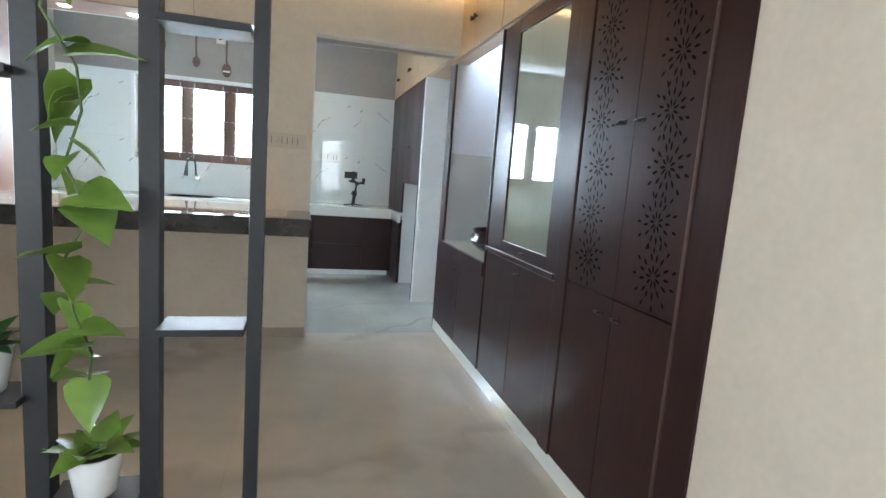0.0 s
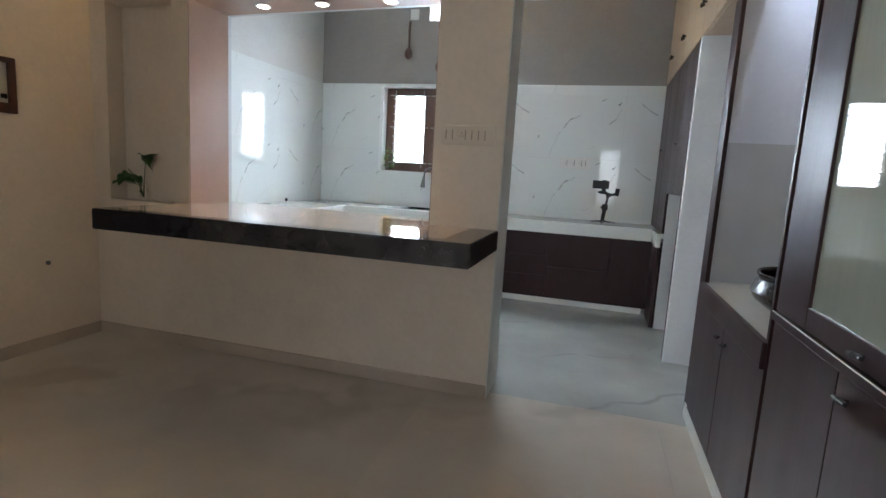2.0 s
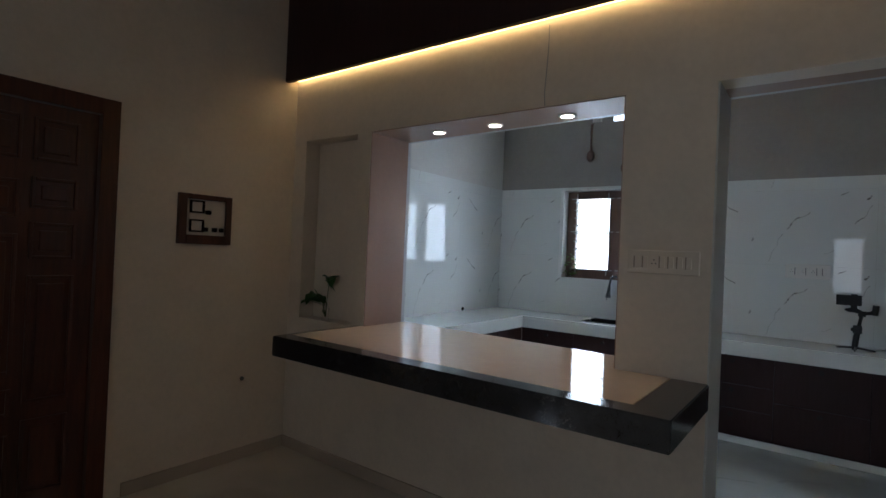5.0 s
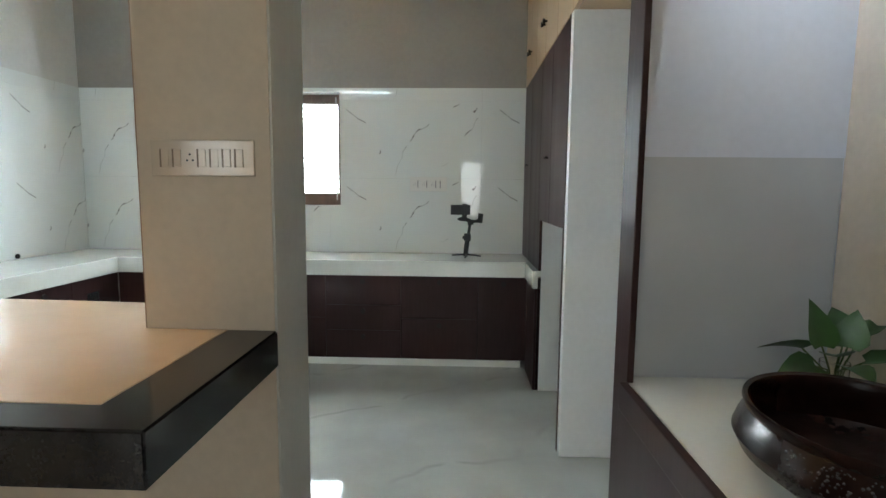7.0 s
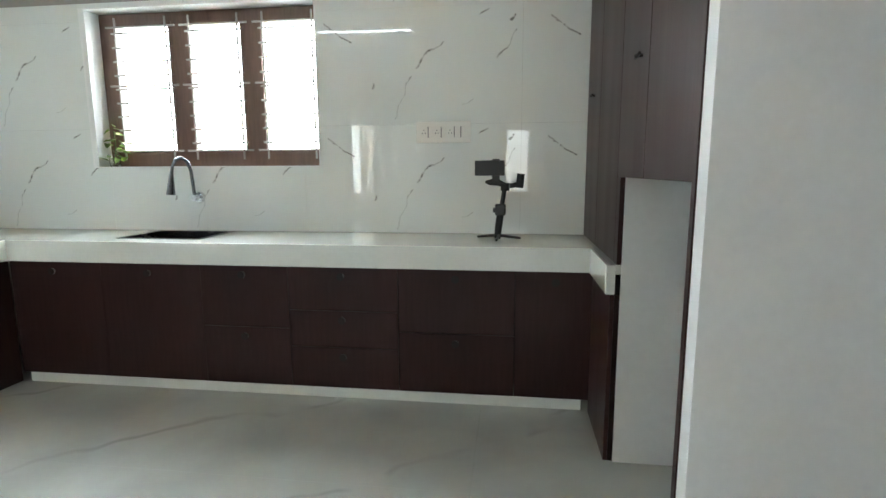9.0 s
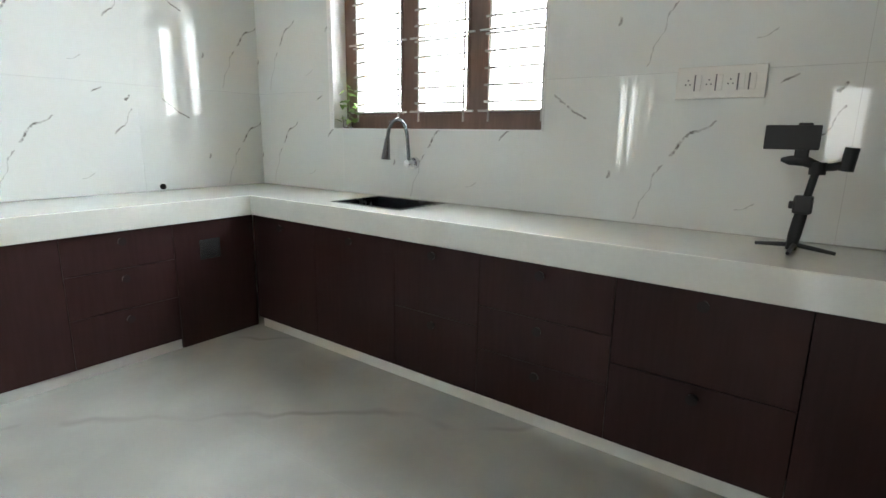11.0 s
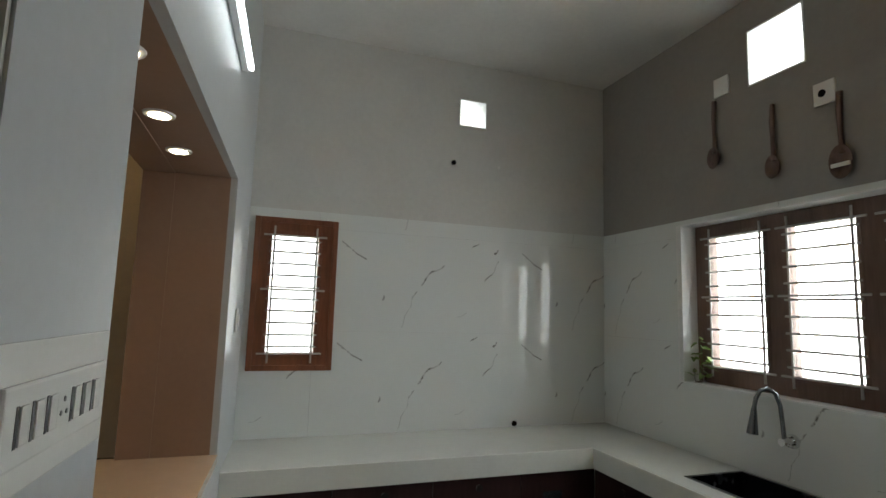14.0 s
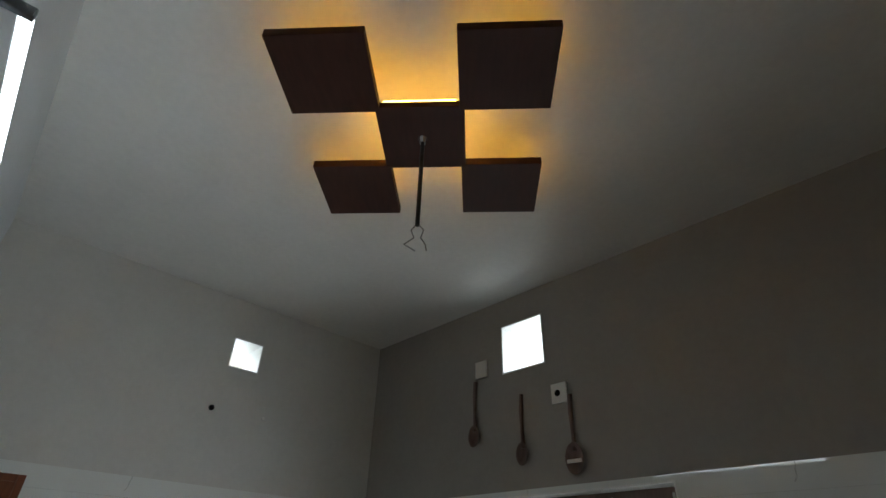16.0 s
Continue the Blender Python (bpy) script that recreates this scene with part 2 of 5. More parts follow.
M_SLAB = mat("white_quartz", (0.80, 0.82, 0.77), 0.12, grain=0.03, scale=60, coat=0.3)
M_BAR = mat("cream_bar_stone", (0.74, 0.56, 0.40), 0.035, grain=0.05, scale=12, coat=0.5)
M_GRANITE = mat("black_granite", (0.022, 0.0215, 0.023), 0.12, grain=0.35, scale=180, spec=0.6)
M_BROWN = mat("dark_brown_laminate", (0.037, 0.0175, 0.0172), 0.36, spec=0.19, grain=0.22, scale=9, bump=0.1, stretch=(6, 6, 0.6), detail=6)
# darker matte copy of the laminate, so gaps and inner parts look shaded
M_BROWN_SHADE = mat("brown_laminate_shade", (0.014, 0.007, 0.0065), 0.6, spec=0.15, grain=0.25, scale=9, stretch=(6, 6, 0.6))
# near-black for the shade in carving, holes and gaps, and for black shapes
M_BLACK_AND_SHADE = mat("recess_shade_and_black_parts", (0.006, 0.004, 0.0035), 0.9, spec=0.1, grain=0.2, scale=30)
M_BEAD = mat("worn_brown_bead", (0.075, 0.042, 0.034), 0.4, grain=0.3, scale=14, stretch=(5, 5, 0.8))
M_LOFT = mat("beige_laminate", (0.50, 0.36, 0.22), 0.3, grain=0.08, scale=14, stretch=(5, 5, 0.6))
M_TEAK = mat("teak_wood", (0.21, 0.075, 0.036), 0.35, grain=0.4, scale=10, bump=0.2, stretch=(7, 7, 0.7), detail=7)
# window wood greyed and darkened: its backlit look is in the colour
M_WINWOOD = mat("backlit_window_wood", (0.15, 0.085, 0.06), 0.4, grain=0.35, scale=10, bump=0.2, stretch=(7, 7, 0.7), detail=7)
M_CREAMGAP = mat("cream_switch_gap", (0.26, 0.21, 0.16), 0.5, grain=0.1, scale=60)
M_CREAMSW = mat("cream_switch_plastic", (0.66, 0.585, 0.485), 0.14, grain=0.03, scale=50, coat=0.15)
M_DOOR = mat("dark_teak_door", (0.075, 0.023, 0.012), 0.32, grain=0.5, scale=9, bump=0.2, stretch=(7, 7, 0.6), detail=7)
M_BLACK = mat("black_powder_coat", (0.012, 0.014, 0.018), 0.4, grain=0.25, scale=90, bump=0.1)
M_PLASTIC = mat("black_plastic", (0.014, 0.014, 0.016), 0.45, grain=0.2, scale=70)
M_KNOB = mat("antique_knob", (0.014, 0.010, 0.009), 0.45, metal=0.3, grain=0.3, scale=90)
M_CHROME = mat("chrome", (0.75, 0.76, 0.78), 0.12, metal=1.0)
M_GREYMET = mat("grey_tap_metal", (0.22, 0.24, 0.26), 0.22, metal=0.9, grain=0.15, scale=60)
M_STEELBAR = mat("white_grille_paint", (0.50, 0.48, 0.46), 0.4, grain=0.1, scale=60)
M_SWITCH = mat("switch_plastic", (0.80, 0.79, 0.75), 0.18, grain=0.03, scale=50, coat=0.5)
M_TOGGLE = mat("grey_toggle", (0.12, 0.12, 0.12), 0.3, grain=0.1, scale=60)
M_SINK = mat("black_sink", (0.010, 0.011, 0.016), 0.25, grain=0.3, scale=120)
M_CERAMIC = mat("brown_glazed_ceramic", (0.020, 0.009, 0.0075), 0.24, spec=0.28, grain=0.4, scale=22, bump=0.5)
M_GLITTER = mat("pearly_glaze", (0.16, 0.15, 0.16), 0.15, metal=0.6, grain=0.7, scale=140, bump=0.8)
M_POT = mat("white_pot", (0.80, 0.82, 0.84), 0.25, grain=0.04, scale=40)
M_SOIL = mat("soil", (0.04, 0.026, 0.017), 0.95, grain=0.5, scale=70, bump=0.8)
M_LEAF = mat("pothos_leaf", (0.17, 0.28, 0.045), 0.32, grain=0.45, scale=14, spec=0.5)
M_LEAF2 = mat("dark_leaf", (0.035, 0.10, 0.022), 0.35, grain=0.4, scale=18)
M_STEM = mat("stem", (0.08, 0.12, 0.03), 0.5, grain=0.3, scale=40)
M_LADLE = mat("coconut_wood", (0.15, 0.095, 0.08), 0.35, grain=0.5, scale=14, stretch=(5, 5, 0.8))
M_PAPER = mat("mat_board", (0.62, 0.57, 0.49), 0.6, grain=0.06, scale=30)
M_WIRE = mat("wire", (0.35, 0.34, 0.32), 0.4, grain=0.1, scale=50)
M_GLASS = clear("clear_glass")
# pale base colour stands in for the reflected white kitchen walls
M_CABGLASS = mat("glass_with_pale_reflection", (0.40, 0.44, 0.37), 0.015, grain=0.05, scale=6, stretch=(8, 8, 0.4), coat=1.0)
M_CABGLASS.node_tree.nodes["Principled BSDF"].inputs["IOR"].default_value = 1.9
M_NICHELED = glow("cool_led", (0.88, 0.93, 1.0), 60)
M_TUBE = glow("lit_tube", (0.88, 0.96, 1.0), 25)
M_SPOT = glow("lit_spot", (1.0, 0.80, 0.58), 45)
M_WARM = glow("amber_led", (1.0, 0.50, 0.07), 72)
M_WARM2 = glow("dim_amber_led", (1.0, 0.52, 0.06), 33)
M_BOARD = mat("lamp_board_wood", (0.05, 0.017, 0.010), 0.6, spec=0.2, grain=0.3, scale=9, stretch=(6, 1, 1))
M_STRIP = glow("warm_led", (1.0, 0.62, 0.22), 16)
M_SKYN = glow("bright_sky", (0.97, 0.99, 1.0), 7)
M_SKYW = glow("hazy_distance", (1.0, 0.97, 0.88), 1.5)
hz = M_SKYW.node_tree
hz_mix = hz.nodes.new("ShaderNodeMix")
hz_mix.data_type = "RGBA"
hz_mix.inputs["A"].default_value, hz_mix.inputs["B"].default_value = (0.66, 0.62, 0.36, 1), (1.0, 0.98, 0.93, 1)
hz_noise = hz.nodes.new("ShaderNodeTexNoise")
hz_noise.inputs["Scale"].default_value, hz_noise.inputs["Detail"].default_value = 0.9, 5.0
hz_range = hz.nodes.new("ShaderNodeMapRange")
hz_range.inputs["From Min"].default_value, hz_range.inputs["From Max"].default_value = 0.38, 0.58
link(hz, hz.nodes.new("ShaderNodeNewGeometry").outputs["Position"], hz_noise.inputs[0])
link(hz, hz_noise.outputs[0], hz_range.inputs[0])
link(hz, hz_range.outputs[0], hz_mix.inputs["Factor"])
link(hz, hz_mix.outputs["Result"], hz.nodes["Principled BSDF"].inputs["Emission Color"])
M_GRASS = mat("grass", (0.16, 0.18, 0.06), 0.9, grain=0.4, scale=3)

# ---- mesh helpers ----
def box(bm, x0, x1, y0, y1, z0, z1, bevel=0.0):
    g = bmesh.ops.create_cube(bm, size=1)
    bmesh.ops.scale(bm, vec=(abs(x1 - x0), abs(y1 - y0), abs(z1 - z0)), verts=g["verts"])
    bmesh.ops.translate(bm, vec=((x0 + x1) / 2, (y0 + y1) / 2, (z0 + z1) / 2), verts=g["verts"])
    if bevel:
        edges = list({e for v in g["verts"] for e in v.link_edges})
        bmesh.ops.bevel(bm, geom=edges, offset=bevel, segments=2, affect="EDGES", profile=0.6)
    return bm


def rod(bm, a, b, r0, r1=None, seg=10):
    a, b = Vector(a), Vector(b)
    d = b - a
    m = Matrix.Translation((a + b) / 2) @ d.to_track_quat("Z", "Y").to_matrix().to_4x4()
    bmesh.ops.create_cone(bm, cap_ends=True, segments=seg, radius1=r0, radius2=r0 if r1 is None else r1, depth=d.length, matrix=m)
    return bm


def lathe(bm, profile, seg=28, sx=1.0, sy=1.0):
    rings = []
    for r, z in profile:
        rings.append([bm.verts.new((r * sx * math.cos(2 * math.pi * i / seg), r * sy * math.sin(2 * math.pi * i / seg), z)) for i in range(seg)])
    for a, b in zip(rings, rings[1:]):
        for i in range(seg):
            bm.faces.new((a[i], a[(i + 1) % seg], b[(i + 1) % seg], b[i]))
    bm.faces.new(rings[0][::-1])
    bm.faces.new(rings[-1])
    return bm


def sweep(bm, pts, r, seg=8):
    """A tube along a list of points."""
    rings = []
    pts = [Vector(p) for p in pts]
    for i, p in enumerate(pts):
        d = (pts[min(i + 1, len(pts) - 1)] - pts[max(i - 1, 0)]).normalized()
        s = d.orthogonal().normalized() if not rings else (side - d * side.dot(d)).normalized()
        side = s
        u = d.cross(s)
        rr = r[i] if isinstance(r, (list, tuple)) else r
        rings.append([bm.verts.new(p + (s * math.cos(2 * math.pi * k / seg) + u * math.sin(2 * math.pi * k / seg)) * rr) for k in range(seg)])
    for a, b in zip(rings, rings[1:]):
        for k in range(seg):
            bm.faces.new((a[k], a[(k + 1) % seg], b[(k + 1) % seg], b[k]))
    bm.faces.new(rings[0][::-1])
    bm.faces.new(rings[-1])
    return bm


def mesh(name, bm, material, smooth=False):
    bmesh.ops.recalc_face_normals(bm, faces=bm.faces[:])
    me = bpy.data.meshes.new(name)
    bm.to_mesh(me)
    bm.free()
    me.materials.append(material)
    if smooth:
        for p in me.polygons:
            p.use_smooth = True
        me.set_sharp_from_angle(angle=radians(40))
    return me


def thing(name, label, category, at=(0, 0, 0), group=""):
    ob = new(name)
    ob.location = at
    ob.empty_display_size = 0.05
    return tagged(ob, label, category, group)


def part(name, bm, material, parent, label="", smooth=False):
    ob = new(name, mesh(name, bm, material, smooth))
    ob.parent = parent
    if label:
        tagged(ob, label)
    return ob


def solid(name, bm, material, label, category, kind="structure", smooth=False):
    return tagged(new(name, mesh(name, bm, material, smooth)), label, category, "", kind)


def B(*a, bevel=0.0):
    return box(bmesh.new(), *a, bevel=bevel)


def cells(u0, u1, v0, v1, holes):
    us = sorted({u0, u1, *(h[i] for h in holes for i in (0, 1) if u0 < h[i] < u1)})
    vs = sorted({v0, v1, *(h[i] for h in holes for i in (2, 3) if v0 < h[i] < v1)})
    for a, b in zip(us, us[1:]):
        for c, d in zip(vs, vs[1:]):
            if not any(h[0] <= (a + b) / 2 <= h[1] and h[2] <= (c + d) / 2 <= h[3] for h in holes):
                yield a, b, c, d


def fuse(bm):
    """Drops the faces between touching blocks and welds the rest."""
    seen = {}
    for f in bm.faces:
        c = f.calc_center_median()
        seen.setdefault((round(c.x, 4), round(c.y, 4), round(c.z, 4)), []).append(f)
    bmesh.ops.delete(bm, geom=[f for fs in seen.values() if len(fs) > 1 for f in fs], context="FACES")
    bmesh.ops.remove_doubles(bm, verts=bm.verts[:], dist=1e-4)
    return bm


def wall_x(bm, x0, x1, y0, y1, z0, z1, holes=()):
    """A wall in a plane of constant x, holes as (y0, y1, z0, z1)."""
    for a, b, c, d in cells(y0, y1, z0, z1, holes):
        box(bm, x0, x1, a, b, c, d)
    return fuse(bm)


def wall_y(bm, y0, y1, x0, x1, z0, z1, holes=()):
    for a, b, c, d in cells(x0, x1, z0, z1, holes):
        box(bm, a, b, y0, y1, c, d)
    return fuse(bm)


# ---- the plan ----
XL, XR = -1.64, 2.75          # inner faces of the side walls
YB = 7.70                     # kitchen back wall
PD, PK = 4.764, 5.11         # dining and kitchen faces of the serving wall
CEIL = 3.33
CX = 2.10                     # front plane of the tall units
YS = -2.6                     # far end of the living side
TILE_TOP = 2.17
OPEN = (-0.885, 0.695, 0.922, 2.157)       # serving opening x0 x1 z0 z1
DOORWAY = (1.066, CX, 0.0, 2.16)
WIN = (-0.897, 0.580, 1.200, 2.143)       # back window x0 x1 z0 z1
SWIN = (5.226, 5.718, 1.200, 2.114)       # side window y0 y1 z0 z1
V1 = (6.513, 6.722, 2.866, 3.066)             # vent in side wall
V2 = (-0.366, -0.047, 2.828, 3.143)         # vent in back wall
DOOR = (2.600, 3.618, 0.0, 2.148)           # side door y0 y1 z0 z1

# the second hole is unseen, added to let the living side fill in
w = wall_x(bmesh.new(), XL - 0.25, XL, YS, PD + 0.1, 0, CEIL, [DOOR, (-2.1, -0.1, 0.8, 2.2)])
solid("wall_west_dining", w, M_CREAM, "cream painted plaster wall with a wooden door", "wall")
w = wall_x(bmesh.new(), XL - 0.25, XL, PD + 0.1, YB + 0.25, 0, CEIL, [SWIN, V1])
solid("wall_west_kitchen", w, M_PALEGREY, "pale grey painted kitchen wall above marble tiles", "wall")
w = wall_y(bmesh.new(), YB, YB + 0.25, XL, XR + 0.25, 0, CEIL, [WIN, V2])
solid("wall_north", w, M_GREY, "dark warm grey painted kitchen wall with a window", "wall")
w = wall_x(bmesh.new(), XR, XR + 0.2, YS, YB, 0, CEIL)
solid("wall_east", w, M_CREAM, "plain cream painted wall behind the cabinets", "wall")
# cream wall beside the crockery unit
solid("wall_east_living", B(CX - 0.004, XR, YS, 2.038, 0, CEIL), M_CREAM, "cream painted plaster wall beside the tall cabinet", "wall")
w = wall_y(bmesh.new(), YS - 0.2, YS, XL - 0.25, XR + 0.2, 0, CEIL, [(1.55, 2.08, 0.62, 2.15)])
solid("wall_south", w, M_CREAM, "plain cream wall with a window opening", "wall")

SLANT = 0.05                  # the kitchen face of the serving wall runs slightly out of square


def face_k(x):
    return PK - SLANT * x


def slant(bm):
    """Turns the kitchen face of a piece of the serving wall out of square."""
    for v in bm.verts:
        k = min(1.0, max(0.0, (v.co.y - PD - 0.14) / (PK - PD - 0.18)))
        v.co.y -= SLANT * v.co.x * k
    return bm


# serving wall: dining skin with niche, core and kitchen skin
NICHE = (-1.515, -1.005, 0.922, 2.155)
MID = PD + 0.13
w = wall_y(bmesh.new(), PD, MID, XL, CX, 0, CEIL, [NICHE, OPEN, DOORWAY])
solid("wall_serving_dining", w, M_CREAM, "cream plaster wall with serving opening and shallow niche", "wall")
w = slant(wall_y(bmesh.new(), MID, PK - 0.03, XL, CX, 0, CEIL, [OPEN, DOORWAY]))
solid("wall_serving_core", w, M_PEACH_SHADE, "peach inner faces of the serving opening, darkened with its warm shade", "wall")
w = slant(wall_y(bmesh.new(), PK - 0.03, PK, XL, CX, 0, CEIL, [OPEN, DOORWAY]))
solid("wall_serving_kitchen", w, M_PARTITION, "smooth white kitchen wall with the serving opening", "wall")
# thin added lining carries the same shaded colour over the cream edge
ln = bmesh.new()
inner, outer = (OPEN[0] + 0.005, OPEN[1] - 0.005, OPEN[3] - 0.005), (OPEN[0], OPEN[1], OPEN[3])
low = OPEN[2] + 0.004
bend = [(outer[0], low), (inner[0], low), (inner[0], inner[2]), (inner[1], inner[2]), (inner[1], low), (outer[1], low), (outer[1], outer[2]), (outer[0], outer[2])]
face = ln.faces.new([ln.verts.new((x, PD + 0.003, z)) for x, z in bend])
far = bmesh.ops.extrude_face_region(ln, geom=[face])
bmesh.ops.translate(ln, vec=(0, MID - PD - 0.003, 0), verts=[v for v in far["geom"] if isinstance(v, bmesh.types.BMVert)])
bmesh.ops.recalc_face_normals(ln, faces=ln.faces[:])
solid("opening_shade_lining", ln, M_PEACH_SHADE, "thin added lining coloured for the warm shaded edge of the serving opening", "trim")
solid("niche_back", B(NICHE[0] + 0.001, NICHE[1] - 0.001, MID - 0.008, MID - 0.001, NICHE[2], NICHE[3]), M_CREAM, "cream plaster back of the wall niche", "wall")
solid("door_jamb", slant(B(1.066, 1.073, PD + 0.004, PK - 0.004, 0.0, 2.158)), M_PALEGREY, "pale grey painted doorway reveal", "wall")

solid("ceiling", B(XL - 0.25, XR + 0.2, YS, YB + 0.25, CEIL, CEIL + 0.15), M_CEIL, "white painted flat ceiling", "ceiling")
solid("floor_slab", B(XL - 0.25, XR + 0.25, YS - 0.2, YB + 0.25, -0.15, -0.012), M_SKIRT, "screed under the floor tiles", "floor")
solid("ground", B(-60, 60, -60, 60, -0.5, -0.16), M_GRASS, "dry grassy ground outside the house", "ground")
solid("backdrop_north", B(-9, 9, 11.0, 11.05, -0.16, 9), M_SKYN, "white overcast sky outside the kitchen window", "backdrop")
solid("backdrop_west", B(-6.05, -6.0, 1.5, 11.0, -0.16, 9), M_SKYW, "pale hazy distance outside the side window", "backdrop")

# white stub wall and recess beyond the basin unit
solid("wall_stub", B(CX, XR, 5.86, 5.92, 0, 2.17), M_WHITE, "white painted return wall beside the kitchen units", "wall")

# skirting of the dining floor
solid("baseboard_west", B(XL, XL + 0.012, DOOR[1] + 0.09, PD - 0.012, 0, 0.075, bevel=0.003), M_SKIRT, "beige stone skirting along the side wall", "baseboard")
solid("baseboard_west_south", B(XL, XL + 0.012, YS, DOOR[0] - 0.09, 0, 0.075, bevel=0.003), M_SKIRT, "beige stone skirting beyond the door", "baseboard")
solid("baseboard_serving", B(XL, 1.066, PD - 0.012, PD, 0, 0.075, bevel=0.003), M_SKIRT, "beige stone skirting under the serving bar", "baseboard")
solid("baseboard_kitchen", slant(B(-1.02, 1.066, PK, PK + 0.012, 0, 0.085, bevel=0.003)), M_FLOOR_K, "white marble skirting under the serving opening", "baseboard")

# ---- windows ----
def grille_window(name, label, along, u0, u1, z0, z1, depth0, depth1, panes, rods, wood):
    """Wooden window in a wall; along is 'x' or 'y'. panes: (u0, u1, z0, z1)."""
    def bx(bm, a, b, d0, d1, c, d, bevel=0.0):
        return box(bm, a, b, d0, d1, c, d, bevel) if along == "x" else box(bm, d0, d1, a, b, c, d, bevel)
    ob = tagged(thing(name, label, "window"), kind="structure")
    bm = bmesh.new()
    for a, b, c, d in cells(u0, u1, z0, z1, panes):
        bx(bm, a, b, depth0, depth1, c, d)
    frame_part = part("window_frame", bm, wood, ob)
    mid = (depth0 + depth1) / 2
    inner = depth0 if abs(depth0 - (YB if along == "x" else XL)) < abs(depth1 - (YB if along == "x" else XL)) else depth1
    step = 0.012 if inner == depth1 else -0.012
    for a, b, c, d in panes:
        s = bmesh.new()
        t = 0.022
        for q in ((a - t, a, c - t, d + t), (b, b + t, c - t, d + t), (a, b, c - t, c), (a, b, d, d + t)):
            bx(s, q[0], q[1], inner - abs(step) * 0.4, inner + abs(step) * 0.9 if step > 0 else inner + abs(step) * 0.4, q[2], q[3], 0.003)
        part("sash", s, wood, ob)
        g = part("pane", bx(bmesh.new(), a, b, mid - 0.002, mid + 0.002, c, d), M_GLASS, ob)
        g.visible_shadow = False
        gr = bmesh.new()
        n = rods
        off = inner + (0.010 if step > 0 else -0.010)
        for k in range(n):
            z = c + (d - c) * (k + 0.5) / n
            p, q = ((a - 0.015, off, z), (b + 0.015, off, z)) if along == "x" else ((off, a - 0.015, z), (off, b + 0.015, z))
            rod(gr, p, q, 0.006, seg=6)
        for z in (c - 0.005, (c + d) / 2 + 0.02, d - 0.005):
            p, q = ((a - 0.05, off, z), (b + 0.05, off, z)) if along == "x" else ((off, a - 0.05, z), (off, b + 0.05, z))
            rod(gr, p, q, 0.006, seg=6)
        for u in (a + 0.012, b - 0.012):
            p, q = ((u, off, c - 0.06), (u, off, d + 0.05)) if along == "x" else ((off, u, c - 0.06), (off, u, d + 0.05))
            rod(gr, p, q, 0.006, seg=6)
        part("grille", gr, M_STEELBAR, ob, "thin white-painted iron window bars")
    return ob


grille_window("window_1", "three-light wooden kitchen window with iron bars", "x", WIN[0] + 0.039, WIN[1], WIN[2], WIN[3], YB + 0.10, YB + 0.17,
              [(-0.76, -0.40, 1.31, 2.06), (-0.27, 0.065, 1.31, 2.06), (0.20, 0.53, 1.31, 2.06)], 9, M_WINWOOD)
grille_window("window_2", "narrow reddish teak window with white iron bars", "y", SWIN[0], SWIN[1], SWIN[2], SWIN[3], XL - 0.06, XL + 0.014,
              [(5.33, 5.602, 1.305, 2.01)], 10, M_TEAK)
# raised outer moulding of the side window
wm = bmesh.new()
for q in ((SWIN[0], SWIN[0] + 0.032, SWIN[2], SWIN[3]), (SWIN[1] - 0.032, SWIN[1], SWIN[2], SWIN[3]), (SWIN[0] + 0.032, SWIN[1] - 0.032, SWIN[2], SWIN[2] + 0.032), (SWIN[0] + 0.032, SWIN[1] - 0.032, SWIN[3] - 0.032, SWIN[3])):
    box(wm, XL + 0.0145, XL + 0.024, q[0], q[1], q[2], q[3], 0.003)
part("moulding", wm, M_TEAK, bpy.data.objects["window_2"])
# white tiled reveals round the back window and the vents
def reveal_y(name, r, y0, y1, label, m):
    bm = bmesh.new()
    x0, x1, z0, z1 = r
    t = 0.008
    box(bm, x0, x0 + t, y0, y1, z0, z1)
    box(bm, x1 - t, x1, y0, y1, z0, z1)
    box(bm, x0 + t, x1 - t, y0, y1, z0, z0 + t)
    box(bm, x0 + t, x1 - t, y0, y1, z1 - t, z1)
    solid(name, bm, m, label, "trim")


def reveal_x(name, r, x0, x1, label, m):
    bm = bmesh.new()
    y0, y1, z0, z1 = r
    t = 0.008
    box(bm, x0, x1, y0, y0 + t, z0, z1)
    box(bm, x0, x1, y1 - t, y1, z0, z1)
    box(bm, x0, x1, y0 + t, y1 - t, z0, z0 + t)
    box(bm, x0, x1, y0 + t, y1 - t, z1 - t, z1)
    solid(name, bm, m, label, "trim")


solid("window_return", B(WIN[0] + 0.008, WIN[0] + 0.038, YB - 0.013, YB + 0.20, WIN[2] + 0.008, WIN[3] - 0.008), M_WHITE, "white tiled side return of the kitchen window", "trim")
reveal_y("window_reveal", WIN, YB - 0.014, YB + 0.10, "white tiled reveal of the kitchen window", M_WHITE)
reveal_y("vent_reveal", V2, YB - 0.002, YB + 0.25, "white lining of the square vent opening", M_WHITE)
reveal_x("vent_reveal_side", V1, XL - 0.25, XL + 0.002, "white lining of the small vent opening", M_WHITE)

# ---- side door ----
dr = tagged(thing("door_1", "dark carved teak door, closed, with raised panels", "door"), kind="structure")
y0, y1, z1 = DOOR[0], DOOR[1], DOOR[3]
fr = bmesh.new()
box(fr, XL - 0.10, XL + 0.022, y0, y0 + 0.085, 0.0035, z1, 0.004)
box(fr, XL - 0.10, XL + 0.022, y1 - 0.085, y1, 0.0035, z1, 0.004)
